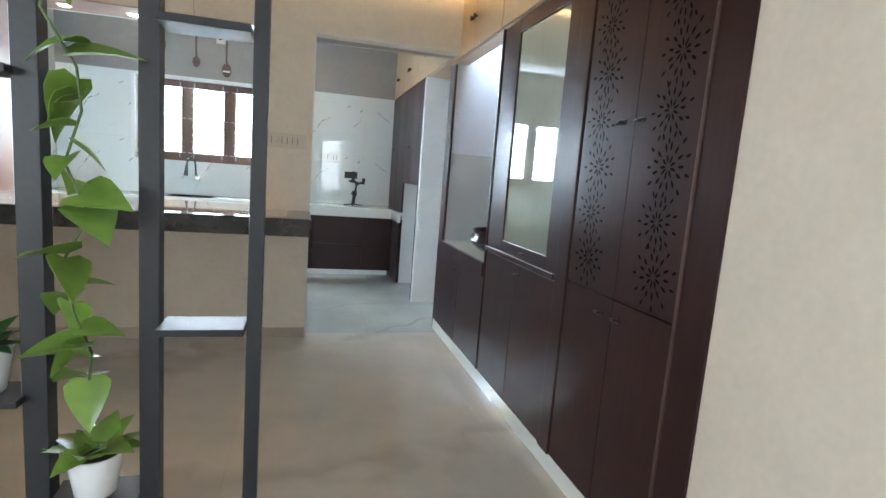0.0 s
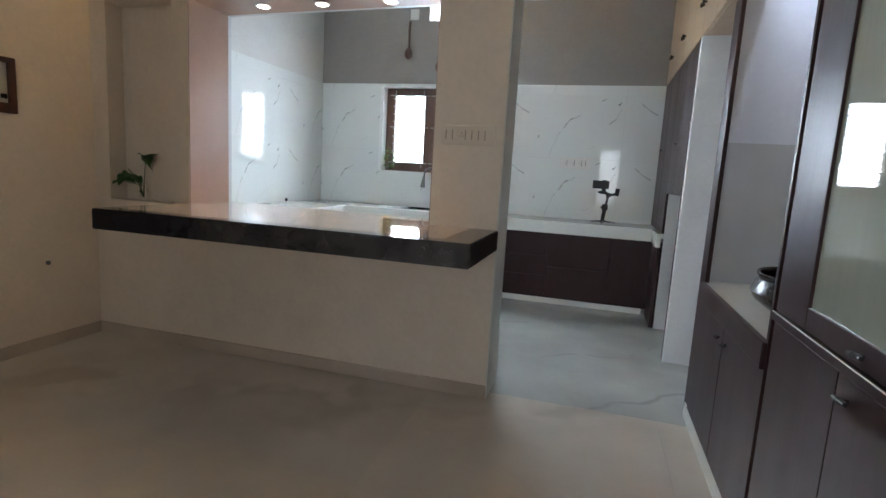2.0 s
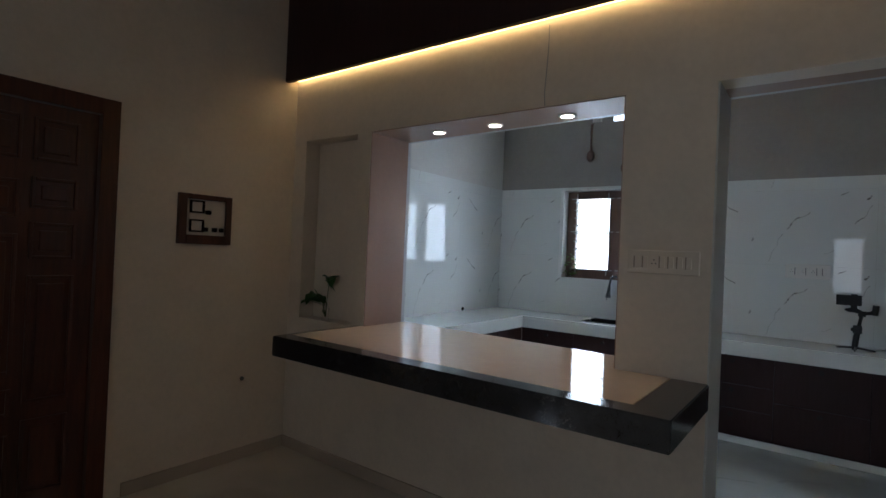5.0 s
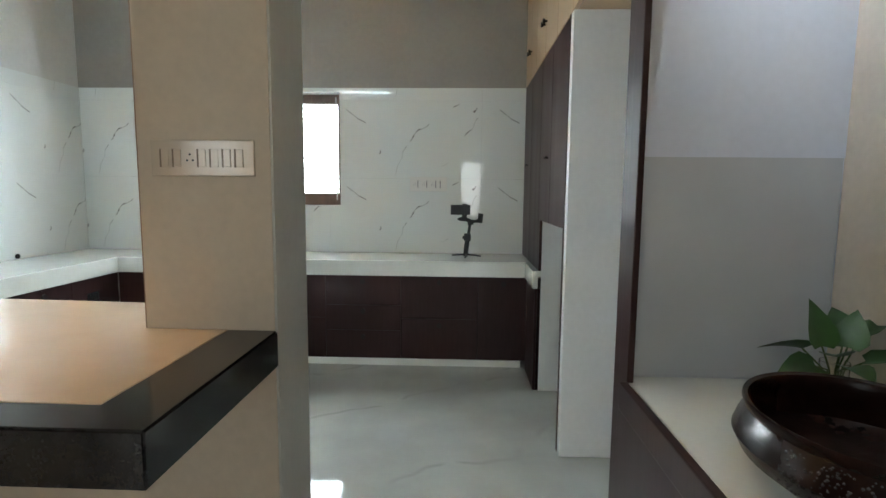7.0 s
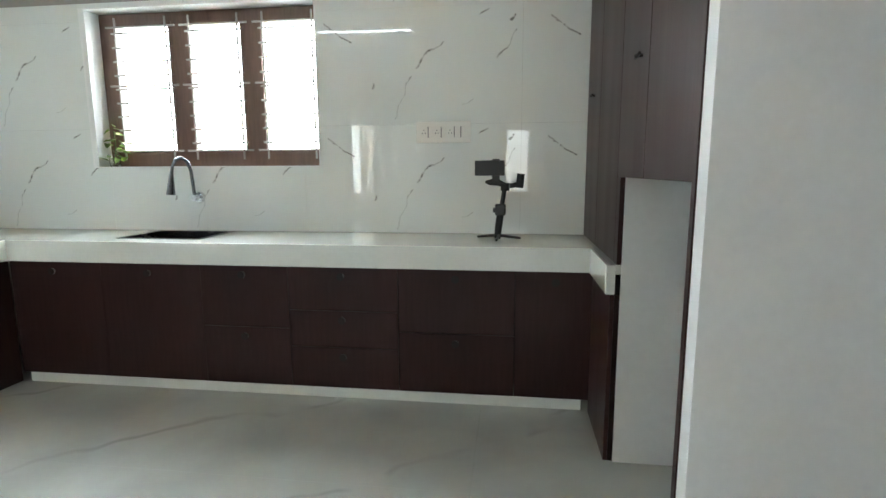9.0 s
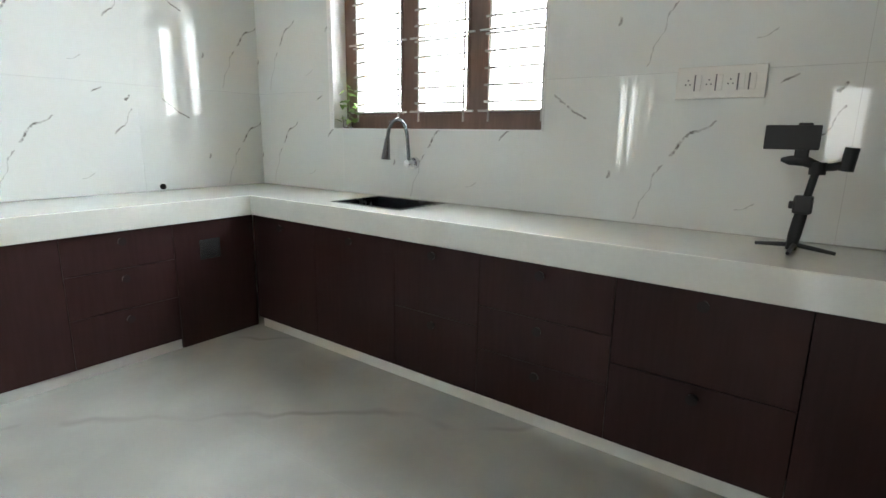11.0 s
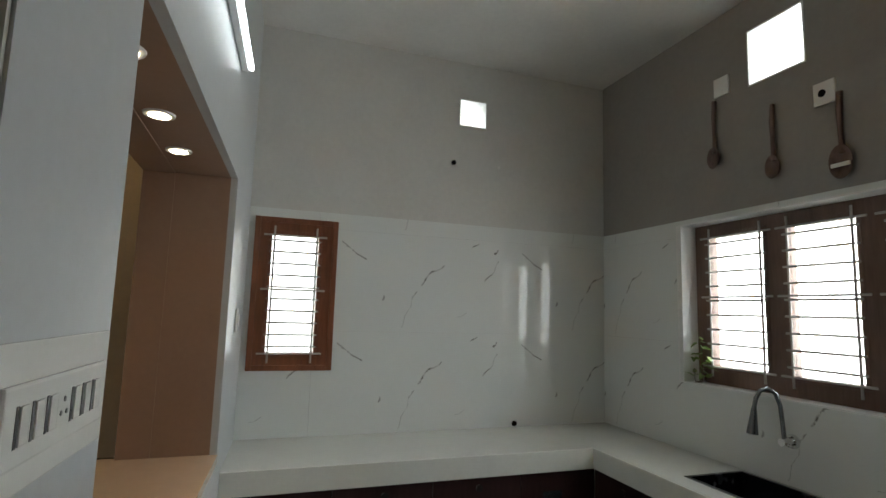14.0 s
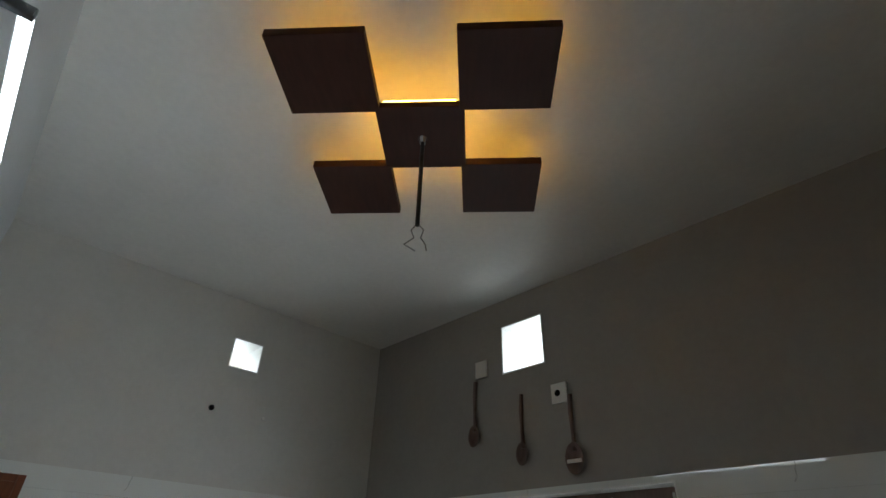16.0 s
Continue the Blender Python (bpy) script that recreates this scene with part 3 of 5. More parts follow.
box(fr, XL - 0.10, XL + 0.022, y0 + 0.085, y1 - 0.085, z1 - 0.085, z1, 0.004)
part("door_frame", fr, M_DOOR, dr)
leaf = bmesh.new()
a0, a1 = y0 + 0.087, y1 - 0.087
box(leaf, XL - 0.06, XL - 0.02, a0, a1, 0.0035, z1 - 0.087)
part("door_leaf", leaf, M_DOOR, dr)
part("threshold", B(XL - 0.24, XL - 0.001, y0 + 0.001, y1 - 0.001, -0.0115, 0.003), M_SKIRT, dr, "beige stone threshold")
wd = (a1 - a0 - 0.16) / 3
columns = (((1.78, 1.99), (0.95, 1.68), (0.62, 0.88), (0.15, 0.52)),
           ((1.78, 1.99), (1.50, 1.68), (0.75, 1.42), (0.55, 0.68), (0.15, 0.46)),
           ((1.78, 1.99), (1.55, 1.70), (1.30, 1.48), (0.60, 1.22), (0.15, 0.52)))
for i, spans in enumerate(columns):
    c0 = a0 + 0.09 + i * (wd + 0.01)
    c1 = c0 + wd - 0.035
    for r0, r1 in spans:
        pb = bmesh.new()
        for q in ((c0, c0 + 0.016, r0, r1), (c1 - 0.016, c1, r0, r1), (c0 + 0.016, c1 - 0.016, r0, r0 + 0.016), (c0 + 0.016, c1 - 0.016, r1 - 0.016, r1)):
            box(pb, XL - 0.021, XL - 0.006, q[0], q[1], q[2], q[3], 0.004)
        box(pb, XL - 0.021, XL - 0.008, c0 + 0.04, c1 - 0.04, r0 + 0.04, r1 - 0.04, 0.006)
        part("raised_panel", pb, M_DOOR, dr)
st = bmesh.new()
box(st, XL - 0.021, XL - 0.006, a0 + 0.062, a0 + 0.085, 0.02, z1 - 0.1, 0.005)
part("door_stile", st, M_DOOR, dr)
hb = bmesh.new()
box(hb, XL - 0.02, XL - 0.008, a0 + 0.02, a0 + 0.06, 1.0, 1.22, 0.004)
rod(hb, (XL - 0.01, a0 + 0.04, 1.15), (XL + 0.04, a0 + 0.04, 1.15), 0.009)
rod(hb, (XL + 0.04, a0 + 0.035, 1.15), (XL + 0.04, a0 + 0.15, 1.15), 0.008)
part("door_handle", hb, M_KNOB, dr, "dark metal lever handle", smooth=True)

# ---- framed picture and wall dot ----
pc = thing("framed_picture", "dark wooden shadow-box frame with small dark shapes on cream", "picture")
py0, py1, pz0, pz1 = 3.947, 4.277, 1.404, 1.704
fb = bmesh.new()
for q in ((py0, py0 + 0.045, pz0, pz1), (py1 - 0.035, py1, pz0, pz1), (py0 + 0.045, py1 - 0.035, pz0, pz0 + 0.055), (py0 + 0.045, py1 - 0.035, pz1 - 0.03, pz1)):
    box(fb, XL, XL + 0.035, q[0], q[1], q[2], q[3], 0.003)
part("picture_frame", fb, M_DOOR, pc)
part("backing", B(XL + 0.002, XL + 0.012, py0 + 0.04, py1 - 0.03, pz0 + 0.05, pz1 - 0.025), M_PAPER, pc)
for cy, cz, s in ((4.06, 1.63, 0.045), (4.06, 1.515, 0.045)):
    sb = bmesh.new()
    for q in ((-1, -0.75, -1, 1), (0.75, 1, -1, 1), (-0.75, 0.75, -1, -0.75), (-0.75, 0.75, 0.75, 1)):
        box(sb, XL + 0.012, XL + 0.024, cy + q[0] * s, cy + q[1] * s, cz + q[2] * s * 0.85, cz + q[3] * s * 0.85, 0.002)
    part("outline_shape", sb, M_BLACK_AND_SHADE, pc)
for cy, cz, ry in ((4.13, 1.60, 0.02), (4.12, 1.495, 0.014), (4.175, 1.495, 0.018), (4.22, 1.495, 0.016)):
    part("dark_shape", box(bmesh.new(), XL + 0.012, XL + 0.022, cy - ry, cy + ry, cz - 0.013, cz + 0.013, 0.006), M_BLACK_AND_SHADE, pc)
ws = thing("wall_socket", "tiny grey cable cover on the cream wall", "socket")
part("cover", rod(bmesh.new(), (XL, 4.42, 0.53), (XL + 0.008, 4.42, 0.53), 0.014), M_TOGGLE, ws)

# ---- serving bar ----
bar = thing("serving_bar", "cream polished stone bar top with thick black granite edge", "counter")
tb = bmesh.new()
x_in0, x_in1 = OPEN[0] + 0.006, OPEN[1] - 0.006
rim = [(-0.905, 4.238), (0.930, 4.238), (0.930, PD - 0.002), (x_in1, PD - 0.002), (x_in1, PK + 0.004), (x_in0, PK + 0.004), (x_in0, PD - 0.002), (-0.905, PD - 0.002)]
face = tb.faces.new([tb.verts.new((x, y, 0.896)) for x, y in rim])
up = bmesh.ops.extrude_face_region(tb, geom=[face])
bmesh.ops.translate(tb, vec=(0, 0, 0.037), verts=[v for v in up["geom"] if isinstance(v, bmesh.types.BMVert)])
part("bar_top", slant(tb), M_BAR, bar)
ge = bmesh.new()
outline = [(-0.932, 4.135), (1.076, 4.135), (1.076, PD - 0.002), (0.930, PD - 0.002), (0.930, 4.238), (-0.905, 4.238), (-0.905, PD - 0.002), (-0.935, PD - 0.002)]
face = ge.faces.new([ge.verts.new((x, y, 0.826)) for x, y in outline])
up = bmesh.ops.extrude_face_region(ge, geom=[face])
bmesh.ops.translate(ge, vec=(0, 0, 0.107), verts=[v for v in up["geom"] if isinstance(v, bmesh.types.BMVert)])
bmesh.ops.bevel(ge, geom=ge.edges[:], offset=0.005, segments=2, affect="EDGES")
part("granite_edge", ge, M_GRANITE, bar, "thick black granite edge")
part("support", B(-0.85, 0.915, 4.30, PD - 0.002, 0.830, 0.893), M_CREAM, bar)

# ---- downlights over the bar ----
first = thing("recessed_downlight", "round warm recessed downlight, switched on", "downlight", (-0.50, 4.96, 2.157), "downlights over the serving opening")
part("rim", lathe(bmesh.new(), [(0.032, -0.001), (0.047, -0.001), (0.045, -0.007), (0.033, -0.007)], 24), M_WHITE, first, smooth=True)
part("lens", lathe(bmesh.new(), [(0.0319, -0.0085), (0.0315, -0.0072)], 24), M_SPOT, first, "glowing warm lens")
for x in (-0.10, 0.335):
    copy_thing(first, pose(x, 4.96, 2.157))
for x in (-0.50, -0.10, 0.335):
    lamp = new("downlight_beam", bpy.data.lights.new("downlight_beam", "SPOT"))
    lamp.data.energy, lamp.data.spot_size, lamp.data.spot_blend, lamp.data.color, lamp.data.shadow_soft_size = 6, radians(120), 0.8, (1, 0.72, 0.45), 0.03
    lamp.matrix_world = look((x, 4.96, 2.140), (x, 4.96, 0))

# ---- wooden pelmet with hidden strip light over the serving wall ----
pel = thing("wooden_pelmet", "dark brown wooden pelmet with warm strip light under it", "pelmet")
part("front_board", B(XL + 0.002, CX - 0.002, 4.655, 4.690, 2.56, CEIL - 0.002, bevel=0.003), M_BROWN, pel)
part("bottom_board", B(XL + 0.002, CX - 0.002, 4.690, 4.722, 2.575, 2.600), M_BROWN, pel)
part("strip_light", B(XL + 0.02, CX - 0.02, 4.728, 4.752, 2.585, 2.597), M_STRIP, pel, "glowing warm strip light")
part("back_board", B(XL + 0.002, CX - 0.002, 4.722, PD - 0.001, 2.600, 2.63), M_BROWN_SHADE, pel)
wr = thing("hanging_wire", "thin loose grey wire hanging down the plaster", "cable")
part("strand", sweep(bmesh.new(), [(0.31, PD - 0.004, 2.56), (0.311, PD - 0.006, 2.45), (0.305, PD - 0.006, 2.33), (0.298, PD - 0.006, 2.22), (0.302, PD - 0.005, 2.16)], 0.0025, 6), M_WIRE, wr)

# ---- switch boards ----
def switch_board(label, at, turn, width, height, toggles, m=M_SWITCH):
    ob = thing("switch_board", label, "switch", at)
    ob.rotation_euler = (0, 0, radians(turn))
    part("plate", B(-width / 2, width / 2, -0.012, 0, -height / 2, height / 2, bevel=0.004), m, ob)
    n = len(toggles)
    for i, k in enumerate(toggles):
        x = -width * 0.42 + width * 0.84 * (i + 0.5) / n
        if k == "s":
            part("toggle", B(x - 0.010, x + 0.010, -0.017, -0.011, -height * 0.24, height * 0.24, bevel=0.002), m, ob)
            part("gap", B(x - 0.0155, x - 0.0102, -0.0135, -0.011, -height * 0.25, height * 0.25), M_CREAMGAP if m is M_CREAMSW else M_TOGGLE, ob)
        else:
            hb = bmesh.new()
            for dx, dz in ((-0.008, -0.006), (0.008, -0.006), (0, 0.010)):
                rod(hb, (x + dx, -0.0135, dz), (x + dx, -0.011, dz), 0.0032, seg=8)
            part("socket_holes", hb, M_TOGGLE, ob)
    return ob


switch_board("long white modular switch board on the tiled back wall", (1.31, YB - 0.010, 1.39), 0, 0.31, 0.12, "oso soss".replace(" ", ""))
switch_board("glossy cream switch board on the plaster pier", (0.88, PD, 1.415), 0, 0.29, 0.10, "ssossss", M_CREAMSW).scale = (1, 0.55, 1)
kb = switch_board("white switch board in a raised box beside the serving opening", (0.878, face_k(0.878) + 0.005, 1.450), 180 + math.degrees(math.atan(-SLANT)), 0.29, 0.085, "sssosss")
part("back_box", B(-0.178, 0.168, 0.0, 0.0085, -0.075, 0.085, bevel=0.002), M_SWITCH, kb)
kb.scale = (1, 0.6, 1)
switch_board("small white switch on the narrow wall end", (-1.25, face_k(-1.25), 1.50), 180, 0.08, 0.12, "ss")
# ---- doors and handles of the units ----
def knob_x(parent, x, y, z):
    k = bmesh.new()
    rod(k, (x, y, z), (x - 0.018, y, z), 0.006, 0.005)
    rod(k, (x - 0.016, y - 0.028, z + 0.002), (x - 0.018, y, z), 0.005, 0.008)
    rod(k, (x - 0.018, y, z), (x - 0.016, y + 0.028, z - 0.002), 0.008, 0.005)
    return part("handle", k, M_KNOB, parent, "dark antique bow handle", smooth=True)


def knob_y(parent, x, y, z):
    k = bmesh.new()
    rod(k, (x, y, z), (x, y - 0.014, z), 0.007, 0.006)
    rod(k, (x, y - 0.014, z), (x, y - 0.026, z), 0.017, 0.020)
    return part("handle", k, M_KNOB, parent, "small dark round knob", smooth=True)


# ---- crockery unit with carved doors ----
def petal_rosette(bm, x, cy, cz, r):
    """Rings of flat almond shapes round a centre, in the plane of a door, for the shade of cuts."""
    for ring, n, a, b in ((0.26, 9, 0.20, 0.052), (0.64, 13, 0.20, 0.058), (1.02, 11, 0.17, 0.056)):
        for i in range(n):
            t = 2 * math.pi * (i + 0.5 * (0.5 < ring < 0.9)) / n + random.uniform(-0.06, 0.06)
            c, s = math.cos(t), math.sin(t)
            k = ring * random.uniform(0.95, 1.05)
            v = []
            for u, q in ((-1, 0), (-0.4, 0.8), (0.3, 0.9), (1, 0), (0.3, -0.9), (-0.4, -0.8)):
                rr, tt = k + u * a * 0.8, q * b
                v.append(bm.verts.new((x, cy + (rr * c - tt * s) * r * 0.92, cz + (rr * s + tt * c) * r)))
            bm.faces.new(v)


cu = thing("crockery_unit", "tall dark brown laminate crockery unit with carved and glazed doors", "cabinet", (CX, 2.9, 0))


def cup(name, bm, m, label=""):
    bmesh.ops.translate(bm, vec=(-CX, -2.9, 0), verts=bm.verts[:])
    return part(name, bm, m, cu, label)


body = bmesh.new()
box(body, CX + 0.022, XR - 0.002, 2.05, 2.07, 0.08, 2.11)
box(body, CX + 0.022, XR - 0.002, 2.83, 2.85, 0.08, 2.11)
box(body, CX + 0.022, XR - 0.002, 3.835, 3.855, 0.08, 2.11)
box(body, XR - 0.02, XR - 0.002, 2.07, 3.835, 0.08, 2.11)
box(body, CX + 0.022, XR - 0.02, 2.07, 2.83, 0.08, 0.10)
box(body, CX + 0.022, XR - 0.02, 2.85, 3.835, 0.08, 0.10)
box(body, CX + 0.022, XR - 0.02, 2.85, 3.835, 0.86, 0.88)
box(body, CX + 0.022, XR - 0.02, 2.85, 3.835, 2.09, 2.11)
cup("carcass", body, M_BROWN_SHADE)
cup("end_post", B(CX - 0.012, CX + 0.022, 2.040, 2.163, 0.0, 2.6, bevel=0.004), M_BROWN)
cup("edge_bead", B(CX - 0.017, CX + 0.01, 2.166, 2.174, 0.08, 2.6, bevel=0.003), M_BEAD, "lighter brown bead")
cup("stile", B(CX - 0.006, CX + 0.022, 2.845, 2.945, 0.08, 2.6, bevel=0.003), M_BROWN)
cup("plinth", B(CX + 0.004, CX + 0.022, 2.146, 4.99, 0.0, 0.078), M_SLAB, "white plinth strip")
for a, b, hy in ((2.178, 2.50, 2.455), (2.50, 2.84, 2.56)):
    d = cup("carved_door", B(CX, CX + 0.02, a + 0.002, b - 0.002, 0.865, 2.6, bevel=0.002), M_BROWN)
    low = cup("lower_door", B(CX, CX + 0.02, a + 0.002, b - 0.002, 0.085, 0.858, bevel=0.002), M_BROWN)
    cy = (a + b) / 2 + (0.03 if a > 2.3 else -0.03)
    # no depth is cut: dark sheets on the door give the recess shade
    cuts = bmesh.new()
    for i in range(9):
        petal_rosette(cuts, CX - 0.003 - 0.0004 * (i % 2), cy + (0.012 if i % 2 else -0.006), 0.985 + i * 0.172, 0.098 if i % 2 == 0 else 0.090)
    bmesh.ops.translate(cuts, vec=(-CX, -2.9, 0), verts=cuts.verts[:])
    tagged(part("carving", cuts, M_BLACK_AND_SHADE, d, "flat near-black almond shapes for the shade of carved flower rings"), kind="stuff")
    knob_x(low, 0, hy - 2.9, 0.80)
    knob_x(d, 0, hy - 2.9, 1.482)
# glazed door with shelves behind
gd = bmesh.new()
for q in ((2.95, 3.06, 0.865, 2.10), (3.605, 3.83, 0.865, 2.10), (3.06, 3.605, 0.865, 0.925), (3.06, 3.605, 2.03, 2.10)):
    box(gd, CX, CX + 0.022, q[0], q[1], q[2], q[3], 0.003)
gdo = cup("glazed_door", gd, M_BROWN)
gl = cup("door_glass", B(CX + 0.008, CX + 0.012, 3.06, 3.605, 0.925, 2.03), M_CABGLASS, "glass with the pale green-grey kitchen reflection in its colour")
gl.parent = gdo
for a, b, hy in ((2.95, 3.39, 3.33), (3.39, 3.83, 3.45)):
    low = cup("lower_door", B(CX, CX + 0.02, a + 0.002, b - 0.002, 0.085, 0.83, bevel=0.002), M_BROWN)
    if a < 3:
        knob_x(low, 0, hy - 2.9, 0.785)
cup("ledge", B(CX - 0.012, CX + 0.02, 2.95, 3.83, 0.838, 0.862, bevel=0.003), M_BROWN)
knob_x(gdo, 0, 3.30 - 2.9, 0.895)
bs = bmesh.new()
box(bs, CX - 0.0135, CX - 0.010, 2.96, 3.82, 0.8625, 0.8655)
cup("edge_strip", bs, M_SWITCH, "thin pale edge strip")

# ---- basin unit ----
bu = thing("basin_unit", "dark brown wash basin unit with white stone shelf", "cabinet", (CX, 4.4, 0))


def bup(name, bm, m, label=""):
    bmesh.ops.translate(bm, vec=(-CX, -4.4, 0), verts=bm.verts[:])
    return part(name, bm, m, bu, label)


bup("far_post", B(CX + 0.010, CX + 0.03, 4.905, 4.990, 0.0, 2.11, bevel=0.004), M_BROWN)
bup("near_post", B(CX, CX + 0.022, 3.857, 3.875, 0.08, 2.11), M_BROWN)
bup("shelf", B(CX + 0.012, XR - 0.002, 3.876, 4.968, 0.715, 0.748, bevel=0.003), M_SLAB, "white stone shelf")
bup("front_rail", B(CX - 0.014, CX + 0.011, 3.858, 4.904, 0.665, 0.752, bevel=0.004), M_BROWN)
for a, b, hy in ((3.86, 4.38, 4.32), (4.38, 4.904, 4.44)):
    d = bup("lower_door", B(CX, CX + 0.02, a + 0.002, b - 0.002, 0.085, 0.66, bevel=0.002), M_BROWN)
    knob_x(d, 0, hy - 4.4, 0.60)
bb = bmesh.new()
box(bb, CX + 0.022, XR - 0.01, 3.876, 4.96, 0.085, 0.105)
box(bb, CX + 0.022, XR - 0.01, 4.94, 4.96, 0.105, 0.71)
bup("carcass", bb, M_BROWN_SHADE)
solid("wall_basin_side", B(CX + 0.031, XR, 4.972, 5.06, 0, CEIL), M_NICHE, "bluish white painted side wall of the basin niche", "wall")
bup("post_return", B(CX + 0.016, CX + 0.0305, 4.986, 5.061, 0, 2.12), M_BROWN)
bk = bmesh.new()
box(bk, CX + 0.032, XR - 0.012, 4.962, 4.9715, 0.75, 1.44)
solid("splash_tile_side", bk, M_PLAINTILE, "pale grey splash tiles beside the basin", "tile")
solid("splash_tile_back", B(XR - 0.010, XR - 0.001, 3.876, 4.961, 0.75, 1.44), M_CREAM, "cream tiles behind the basin", "tile")

nl = thing("niche_light", "slim cool white strip light behind the loft front", "strip light")
part("profile", B(2.231, 2.243, 3.95, 4.88, 2.28, 2.32), M_WHITE, nl)
part("diffuser", B(2.243, 2.250, 3.96, 4.87, 2.283, 2.317), M_NICHELED, nl, "glowing white diffuser")
bowl = thing("wash_basin", "dark brown glazed ceramic vessel basin on a white shelf", "basin", (2.405, 4.33, 0.749))
part("bowl", lathe(bmesh.new(), [(0.10, 0.0), (0.155, 0.009), (0.203, 0.048), (0.216, 0.078), (0.207, 0.108), (0.196, 0.130), (0.202, 0.148), (0.200, 0.155), (0.192, 0.151), (0.186, 0.130), (0.194, 0.10), (0.19, 0.055), (0.14, 0.022), (0.03, 0.015)], 56, 1.1, 1.28), M_CERAMIC, bowl, smooth=True)
gp = bmesh.new()
for i in range(150):
    t = radians(random.uniform(196, 232))
    z = random.uniform(0.056, 0.130)
    r = 0.217 - 4.2 * (z - 0.08) ** 2
    s = random.uniform(0.0015, 0.0034)
    bmesh.ops.create_icosphere(gp, subdivisions=1, radius=s, matrix=Matrix.Translation((1.1 * r * math.cos(t), 1.28 * r * math.sin(t), z)))
tagged(part("pearl_dots", gp, M_GLITTER, bowl, "raised pearly dots", smooth=True), kind="stuff")
part("drain", lathe(bmesh.new(), [(0.028, 0.015), (0.03, 0.019), (0.02, 0.021)], 20), M_CHROME, bowl, smooth=True)

# ---- beige loft cupboards ----
def loft(at_y, count, step, z0, label, x=CX, deep=XR - CX):
    for i in range(count):
        a = at_y + i * step
        ob = thing("loft_cupboard", label, "cabinet", (x, a, z0), "loft cupboards")
        part("carcass", B(0.022, deep - 0.002, 0.002, step - 0.002, 0.0, CEIL - z0 - 0.002), M_LOFT, ob)
        half = step / 2
        for k in (0, 1):
            d = part("door", B(0.0, 0.020, k * half + 0.003, (k + 1) * half - 0.003, 0.004, CEIL - z0 - 0.01, bevel=0.002), M_LOFT, ob)
            kb2 = bmesh.new()
            yy = half + (0.035 if k else -0.035)
            rod(kb2, (0, yy, 0.20), (-0.014, yy, 0.20), 0.007, 0.006)
            rod(kb2, (-0.014, yy, 0.20), (-0.028, yy, 0.20), 0.014, 0.017)
            part("knob", kb2, M_KNOB, d, "dark round knob", smooth=True)


for at_y, width in ((5.065, 0.41), (5.475, 0.82), (6.295, 0.82), (7.115, 0.58)):
    loft(at_y, 1, width, 2.172, "beige laminate loft cupboard with dark knobs")
loft(2.86, 1, 1.05, 2.125, "beige laminate loft cupboard over the crockery unit")
loft(3.915, 1, 1.05, 2.125, "shallow beige laminate loft cupboard over the basin", CX, 0.13)

# ---- tall kitchen unit ----
tu = thing("tall_unit", "tall dark brown kitchen unit with open bay below", "cabinet", (CX, 6.3, 0))


def tup(name, bm, m, label=""):
    bmesh.ops.translate(bm, vec=(-CX, -6.3, 0), verts=bm.verts[:])
    return part(name, bm, m, tu, label)


tup("side_panel", B(CX - 0.004, XR - 0.01, 5.921, 5.945, 0.0, 2.168), M_BROWN)
tup("bay_shelf", B(CX + 0.021, XR - 0.01, 5.946, 6.80, 1.15, 1.17), M_BROWN_SHADE)
tup("bay_lining", B(XR - 0.009, XR - 0.002, 5.946, 6.740, 0.0, 1.149), M_WHITE, "white painted back of the bay")
tup("bay_post", B(CX, CX + 0.018, 6.741, 6.799, 0.816, 1.149), M_BROWN)
tup("bay_end", B(CX + 0.019, XR - 0.012, 6.741, 6.749, 0.0, 1.149), M_WHITE, "white side lining")
for a, b, z0, hy, hz in ((5.946, 6.40, 1.15, 6.34, 1.53), (6.40, 6.80, 1.15, 6.49, 1.535), (6.80, 7.27, 0.816, 7.21, 1.55), (7.27, 7.685, 0.816, 7.45, 1.54)):
    d = tup("tall_door", B(CX, CX + 0.02, a + 0.002, b - 0.002, z0, 2.166, bevel=0.002), M_BROWN)
    if hy in (6.49, 7.45):
        knob_x(d, 0, hy - 6.3, hz)
tup("carcass", B(CX + 0.022, XR - 0.012, 6.802, 7.685, 0.82, 2.166), M_BROWN_SHADE)

# ---- kitchen base units ----
def base_unit_y(x0, x1, fronts, label):
    """A unit under the back counter; fronts: (z0, z1, name) from low to high."""
    w2 = (x1 - x0) / 2
    ob = thing("base_unit", label, "cabinet", ((x0 + x1) / 2, 7.19, 0), "base units")
    # near-black carcass puts the shade into the gaps between the fronts
    part("carcass", B(-w2 + 0.001, w2 - 0.001, 0.0085, 0.49, 0.056, 0.693), M_BLACK_AND_SHADE, ob)
    for z0, z1, nm in fronts:
        d = part(nm, B(-w2 + 0.002, w2 - 0.002, 0.0, 0.008, z0 + 0.002, z1 - 0.002), M_BROWN, ob)
        knob_y(d, 0, 0.0, z1 - 0.045 if nm == "drawer" else z1 - 0.05)


full = ((0.056, 0.697, "door"),)
three = ((0.056, 0.275, "drawer"), (0.275, 0.47, "drawer"), (0.47, 0.697, "drawer"))
two = ((0.056, 0.37, "drawer"), (0.37, 0.697, "drawer"))
base_unit_y(-1.040, -0.49, full, "dark brown base unit with one plain door")
base_unit_y(-0.49, 0.085, full, "dark brown base unit under the sink")
base_unit_y(0.085, 0.565, two, "dark brown base unit with two deep drawers")
base_unit_y(0.565, 1.14, three, "dark brown base unit with three drawers")
